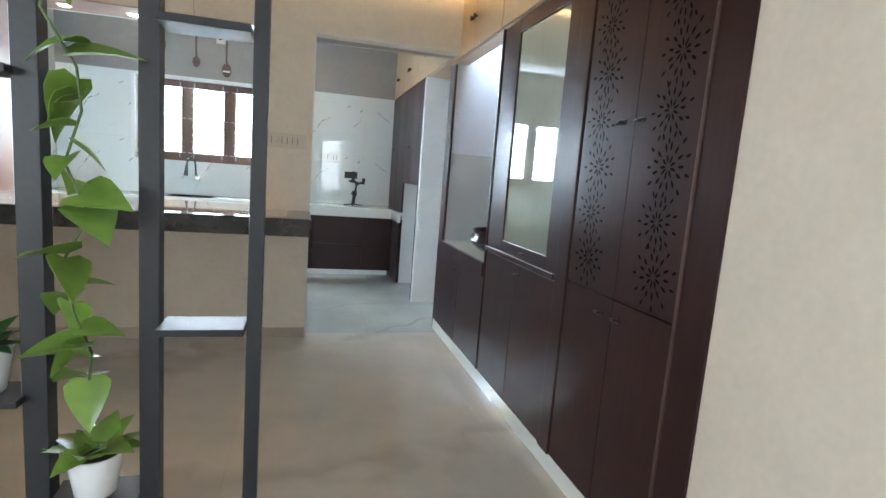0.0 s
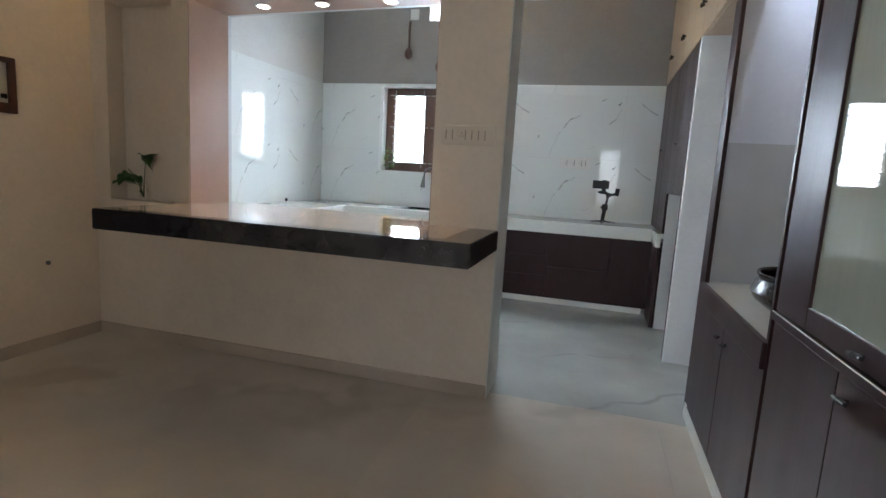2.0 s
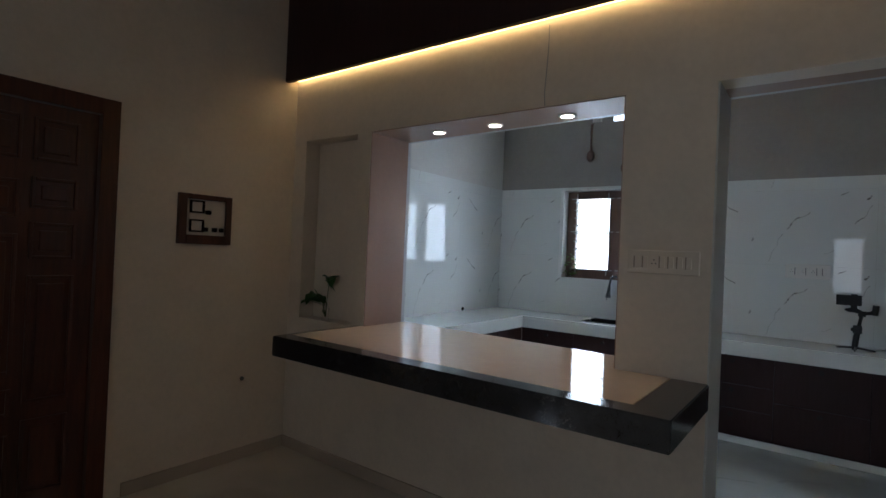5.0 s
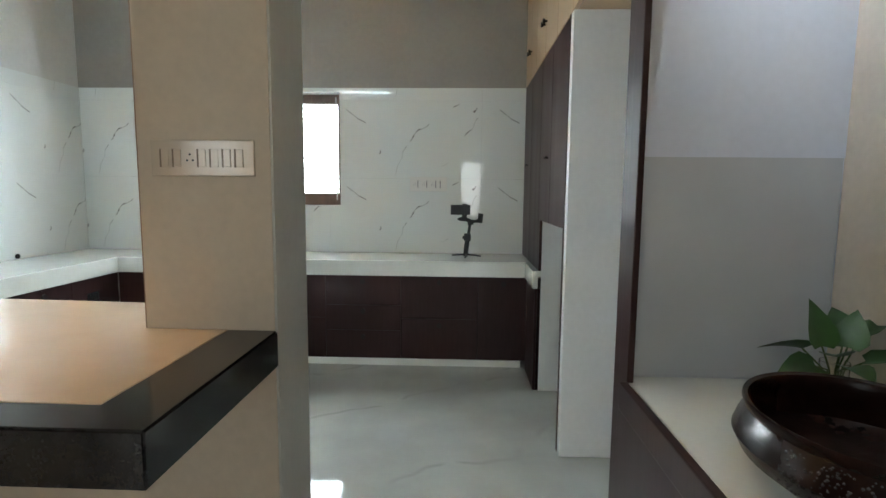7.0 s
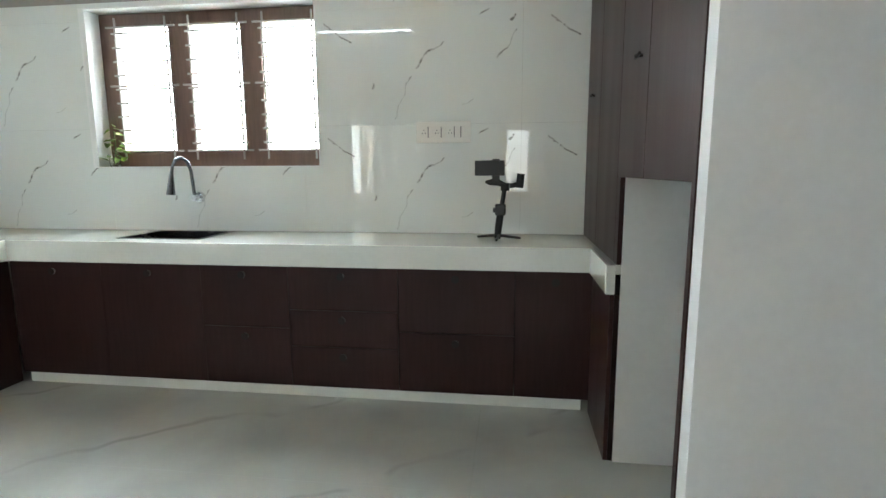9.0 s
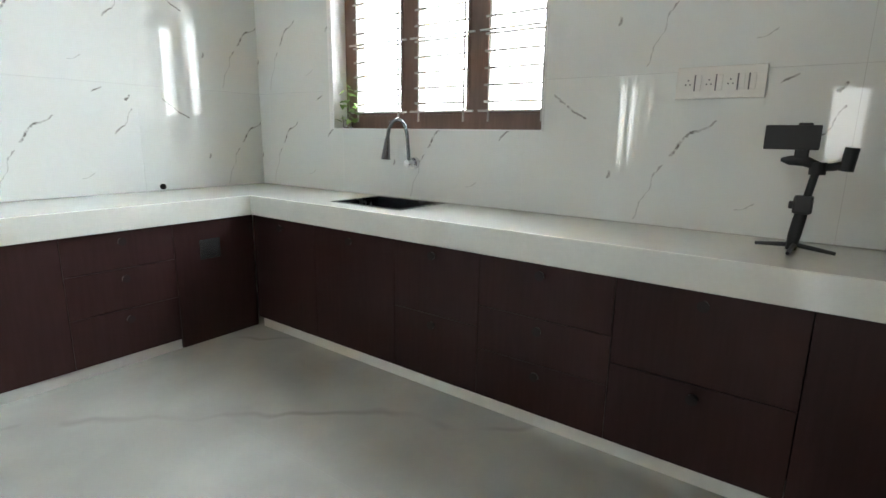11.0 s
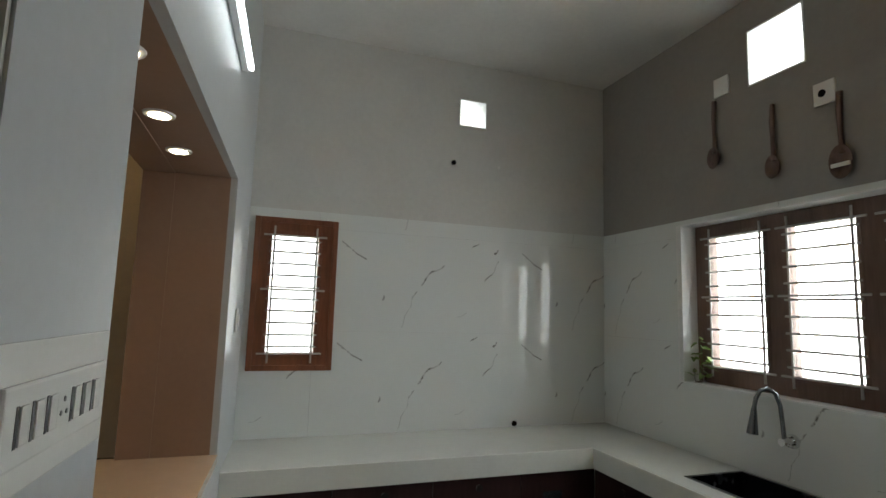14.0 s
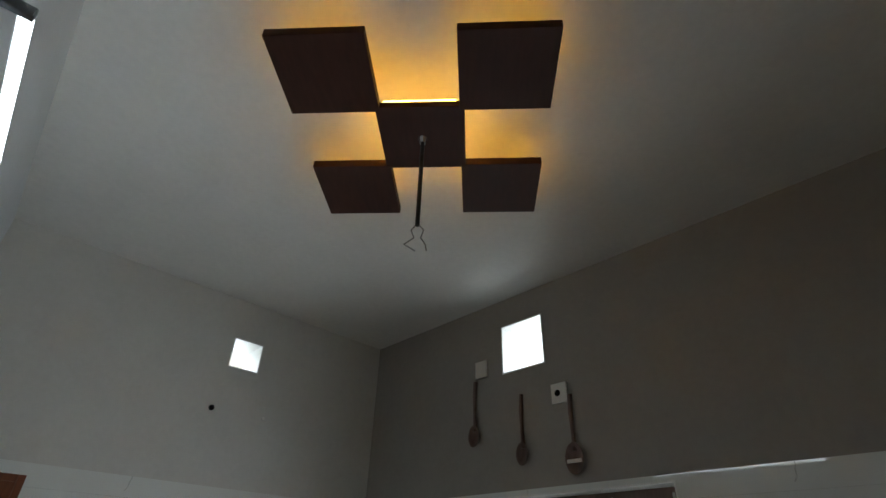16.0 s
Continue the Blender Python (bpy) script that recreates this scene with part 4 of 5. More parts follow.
base_unit_y(1.14, 1.72, two, "dark brown base unit with two deep drawers")
base_unit_y(1.72, 2.10, full, "dark brown corner base unit")


def base_unit_x(y0, y1, fronts, label, z0=0.056):
    w2 = (y1 - y0) / 2
    ob = thing("base_unit", label, "cabinet", (-1.045, (y0 + y1) / 2, 0), "base units")
    # carcass coloured near-black as gap shade, as under the back counter
    part("carcass", B(-0.58, -0.0085, -w2 + 0.001, w2 - 0.001, z0, 0.693), M_BLACK_AND_SHADE, ob)
    for a, b, nm in fronts:
        d = part(nm, B(-0.008, 0.0, -w2 + 0.002, w2 - 0.002, a + 0.002, b - 0.002), M_BROWN, ob)
        k = bmesh.new()
        rod(k, (0, 0, b - 0.05), (0.014, 0, b - 0.05), 0.007, 0.006)
        rod(k, (0.014, 0, b - 0.05), (0.026, 0, b - 0.05), 0.017, 0.020)
        part("handle", k, M_KNOB, d, "small dark round knob", smooth=True)
    return ob


base_unit_x(5.17, 5.68, full, "dark brown base unit beside the serving wall")
base_unit_x(5.68, 6.20, full, "dark brown base unit with one plain door")
base_unit_x(6.20, 6.71, ((0.056, 0.30, "drawer"), (0.30, 0.51, "drawer"), (0.51, 0.697, "drawer")), "dark brown base unit with three drawers")
cn = thing("base_unit", "dark brown corner base unit reaching the floor", "cabinet", (-1.045, 6.95, 0), "base units")
part("carcass", B(-0.58, -0.022, -0.238, 0.235, 0.0, 0.693), M_BROWN_SHADE, cn)
part("door", B(-0.02, 0.0, -0.236, 0.238, 0.002, 0.694, bevel=0.003), M_BROWN, cn)
part("sticker", B(0.0005, 0.0025, -0.10, 0.02, 0.48, 0.59), M_GREYMET, cn, "small square silvery sticker")
solid("plinth_north", B(-1.0, 2.05, 7.196, 7.214, 0, 0.054, bevel=0.002), M_SLAB, "white plinth under the back base units", "plinth")
solid("plinth_west", B(-1.075, -1.055, 5.17, 6.71, 0, 0.054, bevel=0.002), M_PALEGREY, "pale grey plinth under the side base units", "plinth")
ru = thing("base_unit", "dark brown end unit at the tall cupboard", "cabinet", (2.10, 7.00, 0), "base units")
part("carcass", B(0.0, 0.62, -0.249, 0.185, 0.0, 0.693), M_BROWN_SHADE, ru)
part("door", B(-0.018, -0.001, -0.249, 0.184, 0.0, 0.693, bevel=0.002), M_BROWN, ru)

# ---- worktop with sink hole ----
SK = (-0.455, 0.02, 7.305, 7.655)
wt2 = thing("worktop", "white quartz kitchen worktop with deep front apron", "worktop")
top = bmesh.new()
for a, b, c, d in cells(XL + 0.002, 2.082, 7.192, YB - 0.002, [SK]):
    box(top, a, b, c, d, 0.774, 0.812)
box(top, XL + 0.002, -1.047, 5.163, 7.192, 0.774, 0.812)
box(top, 2.082, CX + 0.6, 6.761, YB - 0.002, 0.774, 0.812)
part("slab", fuse(top), M_SLAB, wt2)
ap = bmesh.new()
box(ap, -1.046, 2.08, 7.172, 7.191, 0.697, 0.813, 0.004)
part("front_apron", ap, M_SLAB, wt2)
part("side_apron", B(-1.046, -1.027, 5.163, 7.171, 0.697, 0.813, bevel=0.004), M_SLAB, wt2)
part("return_apron", B(2.063, CX - 0.001, 6.744, 6.760, 0.697, 0.813, bevel=0.004), M_SLAB, wt2)
part("end_apron", B(2.063, 2.081, 6.761, 7.171, 0.697, 0.813, bevel=0.004), M_SLAB, wt2)
sk = thing("sink", "black kitchen sink with a thin rim set in white worktop", "sink", ((SK[0] + SK[1]) / 2, (SK[2] + SK[3]) / 2, 0.612))
a, b = (SK[1] - SK[0]) / 2, (SK[3] - SK[2]) / 2
sb = bmesh.new()
a, b = a - 0.001, b - 0.001
for q in ((-a, -a + 0.006, -b, b), (a - 0.006, a, -b, b), (-a + 0.006, a - 0.006, -b, -b + 0.006), (-a + 0.006, a - 0.006, b - 0.006, b)):
    box(sb, q[0], q[1], q[2], q[3], 0.0, 0.2005)
box(sb, -a, a, -b, b, -0.006, 0.0)
part("basin", sb, M_SINK, sk)
rm = bmesh.new()
for q in ((-a - 0.012, -a + 0.006, -b - 0.012, b + 0.012), (a - 0.006, a + 0.012, -b - 0.012, b + 0.012), (-a + 0.006, a - 0.006, -b - 0.012, -b + 0.006), (-a + 0.006, a - 0.006, b - 0.006, b + 0.012)):
    box(rm, q[0], q[1], q[2], q[3], 0.2008, 0.2035, 0.0008)
part("rim", rm, M_SINK, sk)
part("drain", lathe(bmesh.new(), [(0.04, 0.0005), (0.042, 0.004), (0.03, 0.005)], 20), M_CHROME, sk, smooth=True)

# ---- wall tap ----
tp = thing("kitchen_tap", "grey metal wall tap with swan neck and spray head", "tap", (-0.20, YB - 0.009, 1.02))
part("flange", rod(bmesh.new(), (0, 0, 0), (0, -0.02, 0), 0.034, 0.03, 20), M_CHROME, tp, smooth=True)
part("valve", rod(bmesh.new(), (0, -0.02, 0), (0, -0.075, 0), 0.020, 0.018, 16), M_CHROME, tp, smooth=True)
part("lever", rod(bmesh.new(), (0.0, -0.06, -0.005), (0.055, -0.065, -0.012), 0.008, 0.006), M_CHROME, tp, smooth=True)
neck = [(-0.004, -0.05, 0.01), (-0.008, -0.052, 0.08), (-0.012, -0.056, 0.16), (-0.024, -0.068, 0.215), (-0.046, -0.088, 0.238), (-0.070, -0.11, 0.225), (-0.084, -0.124, 0.185), (-0.090, -0.130, 0.14)]
part("neck", sweep(bmesh.new(), neck, 0.010, 10), M_GREYMET, tp, smooth=True)
part("spray_head", rod(bmesh.new(), (-0.090, -0.130, 0.14), (-0.098, -0.138, 0.02), 0.012, 0.026, 16), M_GREYMET, tp, smooth=True)

# ---- phone gimbal on a small tripod ----
gb = thing("phone_gimbal", "black phone gimbal on a folding mini tripod", "camera stand", (1.632, 7.50, 0.813))
for ang in (170, -12, 265):
    part("leg", rod(bmesh.new(), (0, 0, 0.018), (0.118 * math.cos(radians(ang)), 0.118 * math.sin(radians(ang)), 0.006), 0.009, 0.006, 8), M_PLASTIC, gb, smooth=True)
part("grip", sweep(bmesh.new(), [(-0.008, 0, 0.0), (-0.004, 0, 0.05), (0.002, 0, 0.10), (0.010, 0, 0.16)], [0.017, 0.02, 0.020, 0.018], 12), M_PLASTIC, gb, smooth=True)
part("control_head", box(bmesh.new(), -0.022, 0.034, -0.024, 0.022, 0.125, 0.185, 0.008), M_PLASTIC, gb)
part("trigger", box(bmesh.new(), -0.034, -0.018, -0.014, 0.014, 0.14, 0.165, 0.004), M_PLASTIC, gb)
part("pan_arm", sweep(bmesh.new(), [(0.014, 0, 0.18), (0.020, 0, 0.22), (0.026, 0, 0.262), (0.034, 0, 0.280)], 0.012, 10), M_PLASTIC, gb, smooth=True)
part("pan_motor", rod(bmesh.new(), (0.030, 0.0, 0.256), (0.030, 0.0, 0.296), 0.024, seg=16), M_PLASTIC, gb, smooth=True)
part("roll_arm", sweep(bmesh.new(), [(0.034, 0, 0.280), (0.07, 0.01, 0.282), (0.100, 0.012, 0.292)], 0.013, 10), M_PLASTIC, gb, smooth=True)
part("roll_motor", rod(bmesh.new(), (0.105, 0.01, 0.270), (0.112, 0.01, 0.345), 0.020, seg=16), M_PLASTIC, gb, smooth=True)
part("tilt_motor", sweep(bmesh.new(), [(0.03, 0, 0.284), (-0.01, -0.005, 0.300), (-0.05, -0.008, 0.300), (-0.075, -0.01, 0.302)], [0.014, 0.018, 0.016, 0.006], 10), M_PLASTIC, gb, smooth=True)
part("clamp", box(bmesh.new(), -0.040, 0.0, -0.020, 0.012, 0.295, 0.422, 0.005), M_PLASTIC, gb)
ph = part("phone", box(bmesh.new(), -0.130, 0.026, -0.030, -0.021, 0.335, 0.414, 0.004), M_PLASTIC, gb, "dark smartphone lying sideways in the clamp")

# ---- utensils hung as decoration and two wall boxes ----
def ladle(x, z_top, length, bowl_r, kind2):
    ob = thing("wooden_ladle", {"a": "dark wooden ladle hung on the grey wall", "b": "long thin dark ladle with open ring", "c": "broad dark wooden ladle with pale band"}[kind2], "ladle", (x, YB - 0.003, z_top), "hung ladles")
    part("handle", sweep(bmesh.new(), [(0, -0.008, 0), (-0.004, -0.012, -length * 0.25), (-0.002, -0.014, -length * 0.5), (0.004, -0.016, -length + bowl_r * 1.6)], [0.014 if kind2 != "b" else 0.010, 0.013, 0.010, 0.014], 10), M_LADLE, ob, smooth=True)
    bm = lathe(bmesh.new(), [(0.006, 0.004), (bowl_r * 0.7, 0.012), (bowl_r, 0.034), (bowl_r * 0.93, 0.034), (bowl_r * 0.6, 0.018), (0.005, 0.010)], 24, 0.85, 1.25)
    bmesh.ops.rotate(bm, cent=(0, 0, 0), matrix=Matrix.Rotation(radians(-90), 3, "X").inverted(), verts=bm.verts[:])
    bmesh.ops.translate(bm, vec=(0.006, -0.002, -length + bowl_r), verts=bm.verts[:])
    part("bowl", bm, M_LADLE, ob, smooth=True)
    if kind2 == "c":
        part("band", box(bmesh.new(), -bowl_r * 0.62, bowl_r * 0.72, -0.036, -0.030, -length + bowl_r * 0.65, -length + bowl_r * 0.95, 0.002), M_SWITCH, ob, "pale reflective band")


ladle(-0.582, 2.825, 0.39, 0.050, "a")
ladle(-0.225, 2.675, 0.38, 0.048, "b")
ladle(0.10, 2.612, 0.39, 0.062, "c")
for x, z, hole in ((-0.53, 2.897, False), (0.035, 2.633, True)):
    ob = thing("wall_box", "square white junction box on the grey wall" if not hole else "square white wall box with a dark hole", "socket", (x, YB - 0.001, z))
    part("cover", B(-0.05, 0.05, -0.014, 0, -0.055, 0.055, bevel=0.004), M_SWITCH, ob)
    if hole:
        part("hole", rod(bmesh.new(), (-0.008, -0.0145, 0), (-0.008, -0.016, 0), 0.018, seg=16), M_BLACK_AND_SHADE, ob)
for y, z, r in ((6.48, 2.597, 0.017), (6.963, 0.836, 0.018)):
    ob = thing("pipe_outlet", "small dark round pipe hole in the wall", "pipe")
    part("ring", rod(bmesh.new(), (XL + 0.009 if z < 2 else XL, y, z), (XL + 0.018 if z < 2 else XL + 0.006, y, z), r, seg=16), M_BLACK_AND_SHADE, ob)
ob = thing("wall_screw", "small pale screw plug in the wall", "screw")
part("head", rod(bmesh.new(), (XL, 6.82, 2.60), (XL + 0.006, 6.82, 2.60), 0.010, seg=10), M_SWITCH, ob)

# ---- tube light over the serving opening ----
tl = thing("tube_light", "long white tube light on the wall, switched on", "tube light", (0, PK, 2.607))
tl.rotation_euler = (0, 0, -math.atan(SLANT))
part("housing", B(-0.70, 0.651, 0.001, 0.030, -0.012, 0.012, bevel=0.004), M_WHITE, tl)
part("tube", rod(bmesh.new(), (-0.69, 0.042, 0), (0.653, 0.042, 0), 0.010, seg=14), M_TUBE, tl, "glowing white tube", smooth=True)
part("end_cap", box(bmesh.new(), 0.652, 0.668, 0.001, 0.053, -0.013, 0.013, 0.003), M_GREYMET, tl, "grey end cap")

# ---- ceiling lamp of five boards ----
cl = thing("ceiling_lamp", "five dark wooden squares with amber light behind them", "ceiling lamp", (0.477, 6.233, 0))
cl.rotation_euler = (0, 0, radians(42.5))
S, Q = 0.312, 0.330
for i, j in ((0, 0), (1, 1), (1, -1), (-1, 1), (-1, -1)):
    part("board", B(i * S - Q / 2, i * S + Q / 2, j * S - Q / 2, j * S + Q / 2, 3.200 if i else 3.203, 3.236 if i else 3.233, bevel=0.003), M_BOARD, cl)
    part("spacer", B(i * S - 0.05, i * S + 0.05, j * S - 0.05, j * S + 0.05, 3.237 if i else 3.234, CEIL), M_BROWN_SHADE, cl)
for i, j in ((0, 0), (1, 1), (1, -1), (-1, 1), (-1, -1)):
    for k in range(4):
        q = bmesh.new()
        e = 0.010 if i == 0 else 0.035
        box(q, Q / 2 - e, Q / 2 - e + 0.007, -Q / 2 + 0.03, Q / 2 - 0.03, 3.234 if i == 0 else 3.238, 3.244 if i == 0 else 3.243)
        bmesh.ops.rotate(q, cent=(0, 0, 0), matrix=Matrix.Rotation(radians(90 * k), 3, "Z"), verts=q.verts[:])
        bmesh.ops.translate(q, vec=(i * S, j * S, 0), verts=q.verts[:])
        part("led_strip", q, M_WARM if i == 0 else M_WARM2, cl, "glowing amber strip light")
rodp = part("rod", rod(bmesh.new(), (0.0, 0, 3.203), (0.0, 0, 2.79), 0.008, seg=10), M_PLASTIC, cl, "thin black hanging rod", smooth=True)
part("hook", rod(bmesh.new(), (0, 0, 3.202), (0, 0, 3.18), 0.022, 0.012, 12), M_CHROME, cl, smooth=True)
for s, e in ((1, 0.022), (-1, 0.034)):
    part("loose_wire", sweep(bmesh.new(), [(0.003 * s, 0, 2.795), (0.022 * s, 0.010, 2.778), (0.012 * s, 0.020, 2.752), (e * s * 1.3, 0.015, 2.722), (e * s * 0.7 + 0.02, 0.006, 2.69)], 0.0026, 6), M_WIRE, rodp, "bare loose wire")

# ---- plants ----
def leaf_mesh(name, m, length, width):
    """A folded heart-shaped leaf along +x with a drooping tip."""
    bm = bmesh.new()
    prof = ((0.0, 0.0), (-0.06, 0.30), (0.12, 0.50), (0.35, 0.46), (0.62, 0.30), (0.85, 0.12), (1.0, 0.0))
    rows = []
    for u, wd in prof:
        z = -0.22 * max(u, 0) ** 2 * length
        rows.append((bm.verts.new((max(u, 0.0) * length, 0, z - 0.0)), bm.verts.new((u * length, wd * width, z + wd * width * 0.28)), bm.verts.new((u * length, -wd * width, z + wd * width * 0.28))))
    for a, b in zip(rows, rows[1:]):
        bm.faces.new((a[0], b[0], b[1], a[1])) if a[1].co.y > 1e-5 or b[1].co.y > 1e-5 else None
        bm.faces.new((a[0], a[2], b[2], b[0]))
    bmesh.ops.remove_doubles(bm, verts=bm.verts[:], dist=1e-5)
    bmesh.ops.dissolve_degenerate(bm, dist=1e-6, edges=bm.edges[:])
    bmesh.ops.solidify(bm, geom=bm.faces[:], thickness=0.0009)
    return mesh(name, bm, m, True)


LEAF_BIG = leaf_mesh("leaf", M_LEAF, 0.095, 0.075)
LEAF_MID = leaf_mesh("leaf", M_LEAF, 0.065, 0.048)
LEAF_HEART = leaf_mesh("leaf", M_LEAF2, 0.125, 0.092)
LEAF_DARK = leaf_mesh("leaf", M_LEAF2, 0.075, 0.050)


def leaf(parent, me, at, yaw, pitch, roll, scale):
    ob = new("leaf", me)
    ob.parent = parent
    ob.location = at
    ob.rotation_euler = Euler((radians(roll), radians(-pitch), radians(yaw)))
    ob.scale = (scale, scale, scale)
    return ob


def trailing_plant(label, at, vine, me, pot=True, rng=1):
    rnd = random.Random(rng)
    ob = thing("potted_plant", label, "plant", at)
    if pot:
        part("pot", lathe(bmesh.new(), [(0.036, 0.0), (0.040, 0.004), (0.054, 0.085), (0.057, 0.098), (0.052, 0.098), (0.048, 0.085), (0.035, 0.07)], 28), M_POT, ob, "white tapered pot", smooth=True)
        part("soil", lathe(bmesh.new(), [(0.0485, 0.080), (0.030, 0.086), (0.004, 0.088)], 20), M_SOIL, ob)
        for i in range(13):
            t = i * 2.399
            r = 0.02 + 0.02 * rnd.random()
            leaf(ob, me, (r * math.cos(t), r * math.sin(t), 0.092 + 0.02 * rnd.random()), math.degrees(t), rnd.uniform(-10, 50), rnd.uniform(-30, 30), rnd.uniform(0.6, 0.95))
    if vine:
        part("vine", sweep(bmesh.new(), vine, 0.003, 6), M_STEM, ob, smooth=True)
        n = len(vine)
        for i in range(1, n):
            p, q = Vector(vine[i - 1]), Vector(vine[i])
            for k in range(3):
                c = p.lerp(q, rnd.uniform(0.1, 0.9))
                leaf(ob, me, c, rnd.uniform(0, 360), rnd.uniform(-60, 20), rnd.uniform(-40, 40), rnd.uniform(0.75, 1.3))
    return ob


# ---- black metal divider with plant shelves ----
SY = 2.15
dv = thing("room_divider", "black metal lattice divider with plant shelves", "divider", (0.5, SY, 0))
posts = [-1.424, -1.21, -0.996, -0.782, -0.568, -0.354, -0.14, 0.074, 0.288, 0.502, 0.716, 0.929]
for x in posts:
    h = 0.023 if x < 0.6 else 0.020 if x < 0.8 else 0.016
    part("post", box(bmesh.new(), x - 0.5 - h, x - 0.5 + h, -h, h, 0, 2.6, 0.002), M_BLACK, dv)
levels = {0: (0.4, 1.2, 1.9), 1: (0.75, 1.5, 2.1), 2: (0.5, 1.1, 1.75), 3: (0.9, 1.6, 2.2), 4: (0.35, 1.3, 1.95), 5: (0.8, 1.45, 2.1), 6: (0.55, 1.1, 1.8), 7: (0.95, 1.6, 2.2), 8: (0.725, 1.385, 2.05), 9: (0.484, 1.75, 2.25), 10: (0.873, 1.515, 2.1)}
for i, zs in levels.items():
    a, b = posts[i] + 0.018, posts[i + 1] - 0.018
    for z in zs:
        part("shelf", box(bmesh.new(), a - 0.5, b - 0.5, -0.055, 0.055, z - 0.008, z + 0.008, 0.002), M_BLACK, dv)
part("top_rail", box(bmesh.new(), posts[0] - 0.52, posts[-1] - 0.483, -0.024, 0.024, 2.6, 2.64, 0.002), M_BLACK, dv)

trailing_plant("green pothos in a white pot on the divider shelf", (0.605, SY - 0.005, 0.492), None, LEAF_BIG, True, 3)
trailing_plant("long trailing pothos with light green leaves in a white pot", (0.60, SY, 1.758),
               [(0.0, -0.03, 0.09), (-0.03, -0.065, 0.02), (-0.02, -0.07, -0.12), (-0.05, -0.07, -0.26), (0.005, -0.065, -0.36), (0.01, -0.06, -0.44), (-0.02, -0.06, -0.54), (0.02, -0.06, -0.64), (-0.03, -0.06, -0.74), (-0.01, -0.06, -0.84), (0.02, -0.06, -0.92), (0.015, -0.06, -0.99)], LEAF_BIG, True, 8)
trailing_plant("pothos trailing from a divider shelf beside the door", (-0.46, SY, 1.308),
               [(0.0, 0.03, 0.09), (0.04, 0.03, 0.03), (0.03, 0.03, -0.1), (0.06, 0.03, -0.25), (0.03, 0.03, -0.4), (0.05, 0.03, -0.55)], LEAF_BIG, True, 5)
trailing_plant("small leafy plant in a white pot on a low divider shelf", (0.40, SY, 0.733), None, LEAF_DARK, True, 11)

trailing_plant("dark trailing creeper hanging from the divider top shelf", (0.18, SY, 2.208),
               [(0.0, 0.03, 0.09), (-0.02, 0.03, 0.03), (0.0, 0.03, -0.15), (0.03, 0.03, -0.35), (-0.01, 0.03, -0.55), (0.02, 0.03, -0.75), (0.0, 0.03, -0.95), (0.03, 0.03, -1.15), (0.0, 0.03, -1.35), (0.02, 0.03, -1.5)], LEAF_DARK, True, 21)
trailing_plant("thin dark creeper reaching out from the divider", (0.36, SY, 2.058),
               [(0.0, 0.03, 0.09), (0.0, 0.03, 0.02), (-0.03, 0.03, -0.12), (-0.06, 0.03, -0.10), (-0.08, 0.03, -0.02)], LEAF_DARK, True, 22)

# plant in the niche: branching stems standing in a clear bottle
npn = thing("niche_plant", "thin dark-leaved cutting in a small glass bottle", "plant", (-1.315, 4.83, 0.923))
bt = part("bottle", lathe(bmesh.new(), [(0.022, 0.0), (0.024, 0.005), (0.024, 0.07), (0.011, 0.095), (0.011, 0.115)], 20), M_GLASS, npn, "small clear glass bottle", smooth=True)
for tip in ((-0.21, -0.01, 0.14), (0.03, 0.0, 0.27), (-0.10, -0.02, 0.20)):
    part("stem", sweep(bmesh.new(), [(0, 0, 0.02), (tip[0] * 0.15, tip[1] * 0.3, 0.10), (tip[0] * 0.6, tip[1] * 0.7, tip[2] * 0.8), tip], 0.0028, 6), M_STEM, npn, smooth=True)
rnd = random.Random(4)
for c, n in (((0.03, 0, 0.27), 7), ((-0.10, -0.02, 0.17), 4), ((-0.2, -0.01, 0.13), 2), ((0.0, 0, 0.13), 1)):
    for i in range(n):
        leaf(npn, LEAF_DARK, (c[0] + rnd.uniform(-0.05, 0.04), c[1] + rnd.uniform(-0.02, 0.02), c[2] + rnd.uniform(-0.02, 0.02)), rnd.uniform(0, 360), rnd.uniform(-40, 40), rnd.uniform(-40, 40), rnd.uniform(0.95, 1.35))

# plant behind the basin, in a glass
bp2 = thing("basin_plant", "broad-leaved green cutting in a clear glass behind the basin", "plant", (2.615, 4.75, 0.749))
part("glass", lathe(bmesh.new(), [(0.030, 0.0), (0.032, 0.004), (0.036, 0.13), (0.033, 0.13), (0.029, 0.008)], 20), M_GLASS, bp2, "clear drinking glass", smooth=True)
rnd = random.Random(6)
for x, y, z, yaw, pitch, roll, size in ((-0.045, -0.01, 0.175, 100, 78, 0, 1.0), (-0.09, 0.0, 0.165, 178, 12, 25, 0.95), (-0.07, -0.03, 0.125, 195, -8, -30, 1.05), (0.03, 0.0, 0.17, 40, 60, 10, 1.0),
                                        (0.0, -0.05, 0.13, 262, 10, 0, 0.95), (0.06, -0.03, 0.14, 320, 22, 10, 1.0), (0.05, 0.04, 0.19, 80, 45, -15, 0.9), (-0.02, -0.04, 0.155, 225, 25, 15, 0.85), (0.08, 0.02, 0.20, 10, 35, 0, 0.9)):
    part("stem", sweep(bmesh.new(), [(0, 0, 0.02), (x * 0.35, y * 0.35, 0.11), (x, y, z)], 0.0025, 6), M_STEM, bp2, smooth=True)
    leaf(bp2, LEAF_HEART, (x, y, z), yaw, pitch, roll, size * rnd.uniform(0.95, 1.05))

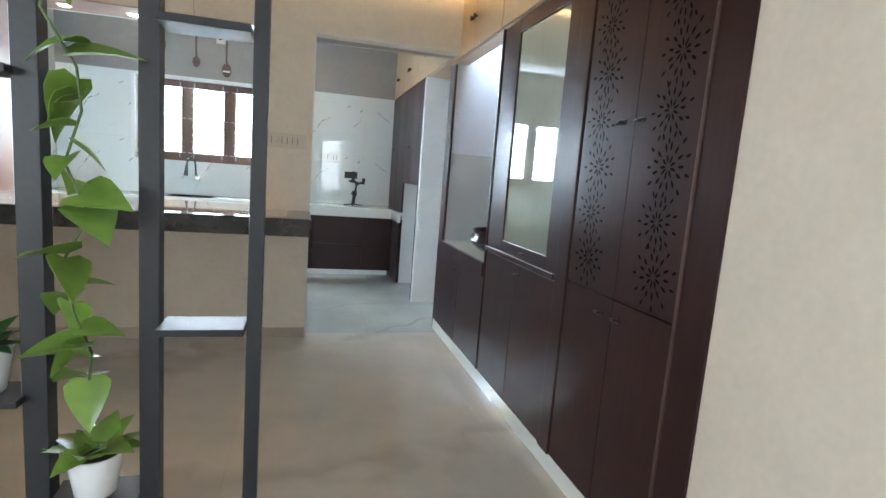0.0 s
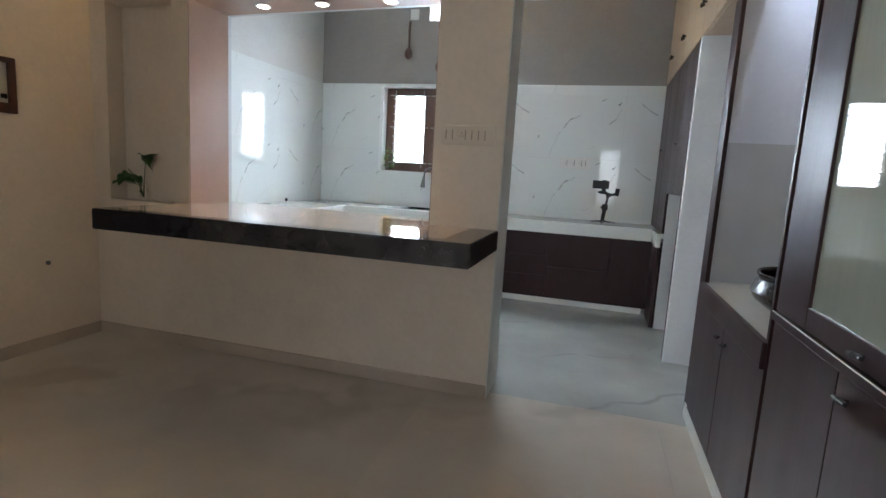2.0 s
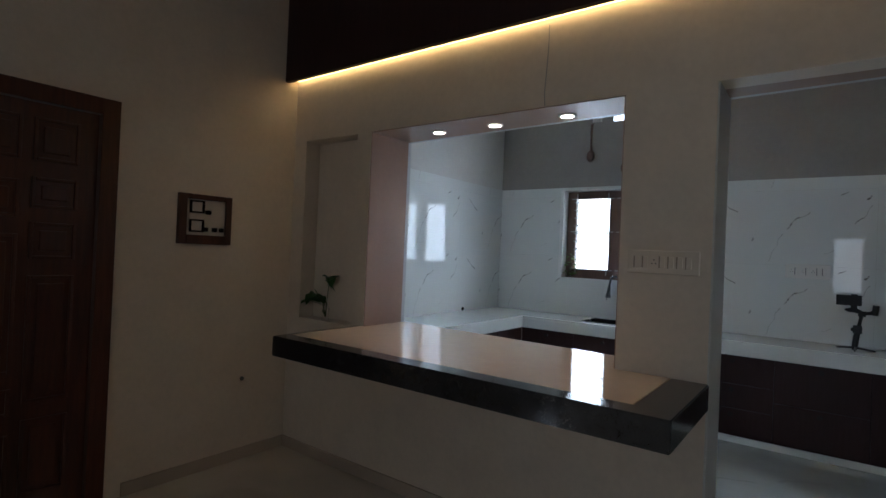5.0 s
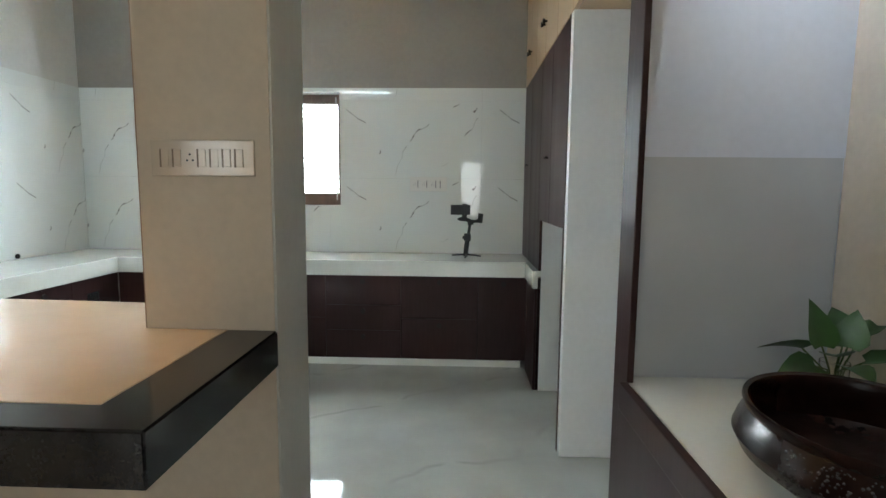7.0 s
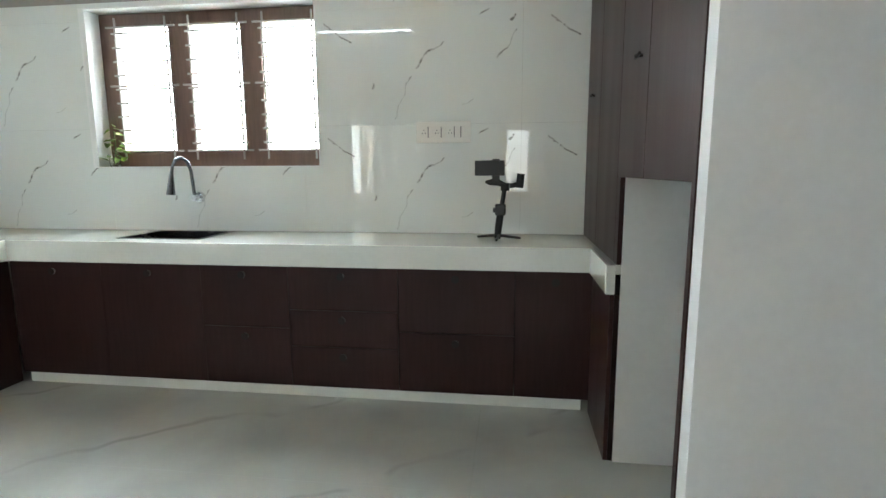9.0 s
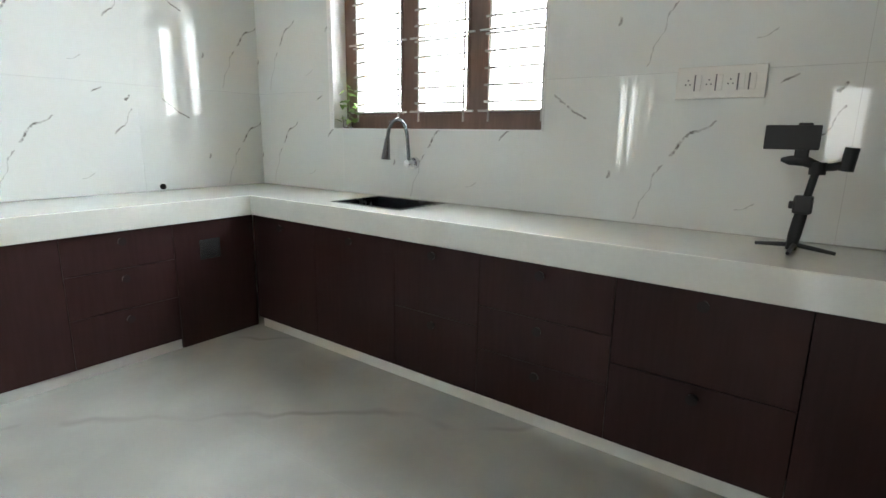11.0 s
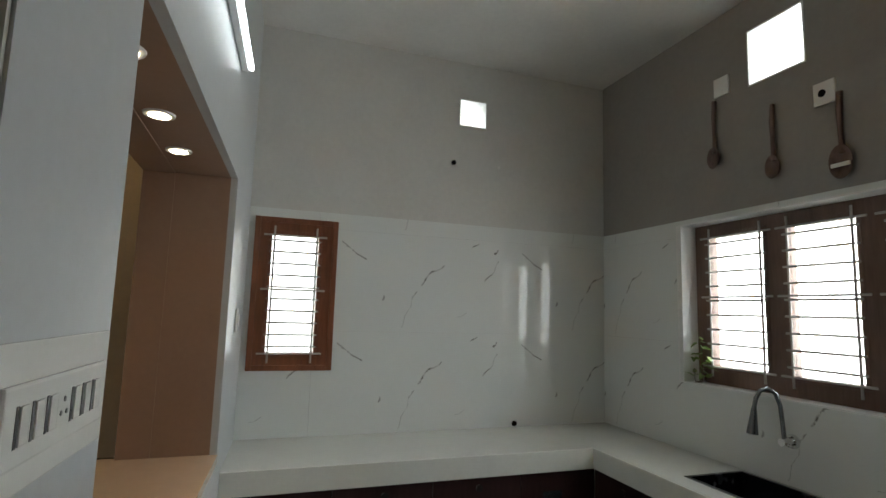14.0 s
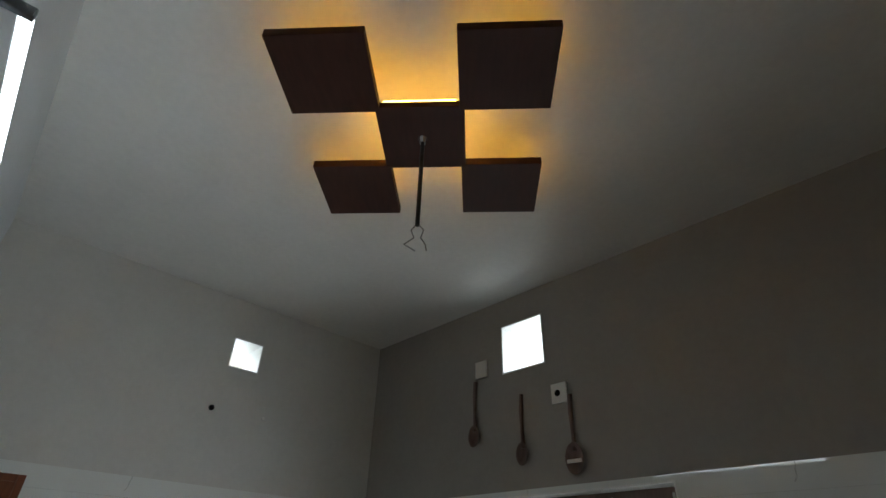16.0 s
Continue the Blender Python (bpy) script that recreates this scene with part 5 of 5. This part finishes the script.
# plant on the window sill
sp = thing("sill_plant", "small bright green plant in a glass on the window sill", "plant", (-0.80, YB + 0.05, 1.209))
part("glass", lathe(bmesh.new(), [(0.028, 0.0), (0.030, 0.004), (0.034, 0.08), (0.031, 0.08), (0.027, 0.008)], 20), M_GLASS, sp, "clear glass jar", smooth=True)
rnd = random.Random(9)
for i in range(22):
    t = i * 2.399
    h = rnd.uniform(0.02, 0.24)
    r = rnd.uniform(0.01, 0.07) * (1.25 - h * 3)
    leaf(sp, LEAF_MID, (r * math.cos(t) + 0.02, -abs(r * math.sin(t)) * 0.6, h + 0.01), math.degrees(t), rnd.uniform(-30, 50), rnd.uniform(-40, 40), rnd.uniform(0.5, 0.9))
part("stem", sweep(bmesh.new(), [(0, 0, 0.02), (0.015, 0, 0.12), (0.02, -0.01, 0.22)], 0.003, 6), M_STEM, sp, smooth=True)

# ---- wall and floor tiles, piece by piece ----
def tile_holder(name, label, at=(0, 0, 0)):
    return tagged(thing(name, label, "tile", at), kind="structure")


def wall_tiles(name, label, along, u0, u1, rows, width, first, holes, face, thick):
    """Tiles on a wall. Each tile's origin is its own lower corner, so that every tile has the same print."""
    holder = tile_holder(name, label)
    j = 0.0003
    for z0, z1, zbase in rows:
        u = first
        while u < u1 - 0.01:
            e = u + width
            bm = bmesh.new()
            for a, b, c, d in cells(max(u, u0) + j, min(e, u1) - j, z0 + j, z1 - j, holes):
                box(bm, a - u, b - u, c - zbase, d - zbase, 0, thick)
            if bm.faces:
                ob = part("tile", bm, M_TILE, holder)
                if along == "x":
                    ob.matrix_basis = Matrix(((1, 0, 0, u), (0, 0, -1, face), (0, 1, 0, zbase), (0, 0, 0, 1)))
                else:
                    ob.matrix_basis = Matrix(((0, 0, 1, face), (1, 0, 0, u), (0, 1, 0, zbase), (0, 0, 0, 1)))
            else:
                bm.free()
            u = e


rows = [(0.814, 1.435, 0.802), (1.435, 2.068, 1.435), (2.068, TILE_TOP, 2.068)]
wall_tiles("wall_tiles_north", "glossy white marble-print wall tiles", "x", XL + 0.009, CX + 0.021, rows, 1.265, -2.05, [WIN], YB - 0.0005, 0.008)
wall_tiles("wall_tiles_west", "glossy white marble-print wall tiles", "y", PK + 0.001, YB - 0.009, rows, 1.265, 4.335, [SWIN], XL + 0.0005, 0.008)


def floor_tiles(name, label, x0, x1, y0, y1, sx, sy, m, holes=()):
    holder = tile_holder(name, label)
    j = 0.0002
    n = 0
    x = x0
    while x < x1 - 0.01:
        ex = min(x + sx, x1)
        y = y0
        while y < y1 - 0.01:
            ey = min(y + sy, y1)
            bm = box(bmesh.new(), j - 0.5, ex - x - j - 0.5, j - 0.5, ey - y - j - 0.5, -0.0121, 0)
            ob = part("tile", bm, m, holder)
            ob.location = (x + 0.5, y + 0.5, 0)
            n += 1
            y = ey
        x = ex


floor_tiles("floor_dining", "polished beige marble floor tiles", XL, XR, YS, 4.86, 1.2, 1.2, M_FLOOR_D)
floor_tiles("floor_kitchen", "polished white marble floor tiles with grey veins", XL, XR, 4.86, YB, 1.6, 0.8, M_FLOOR_K)
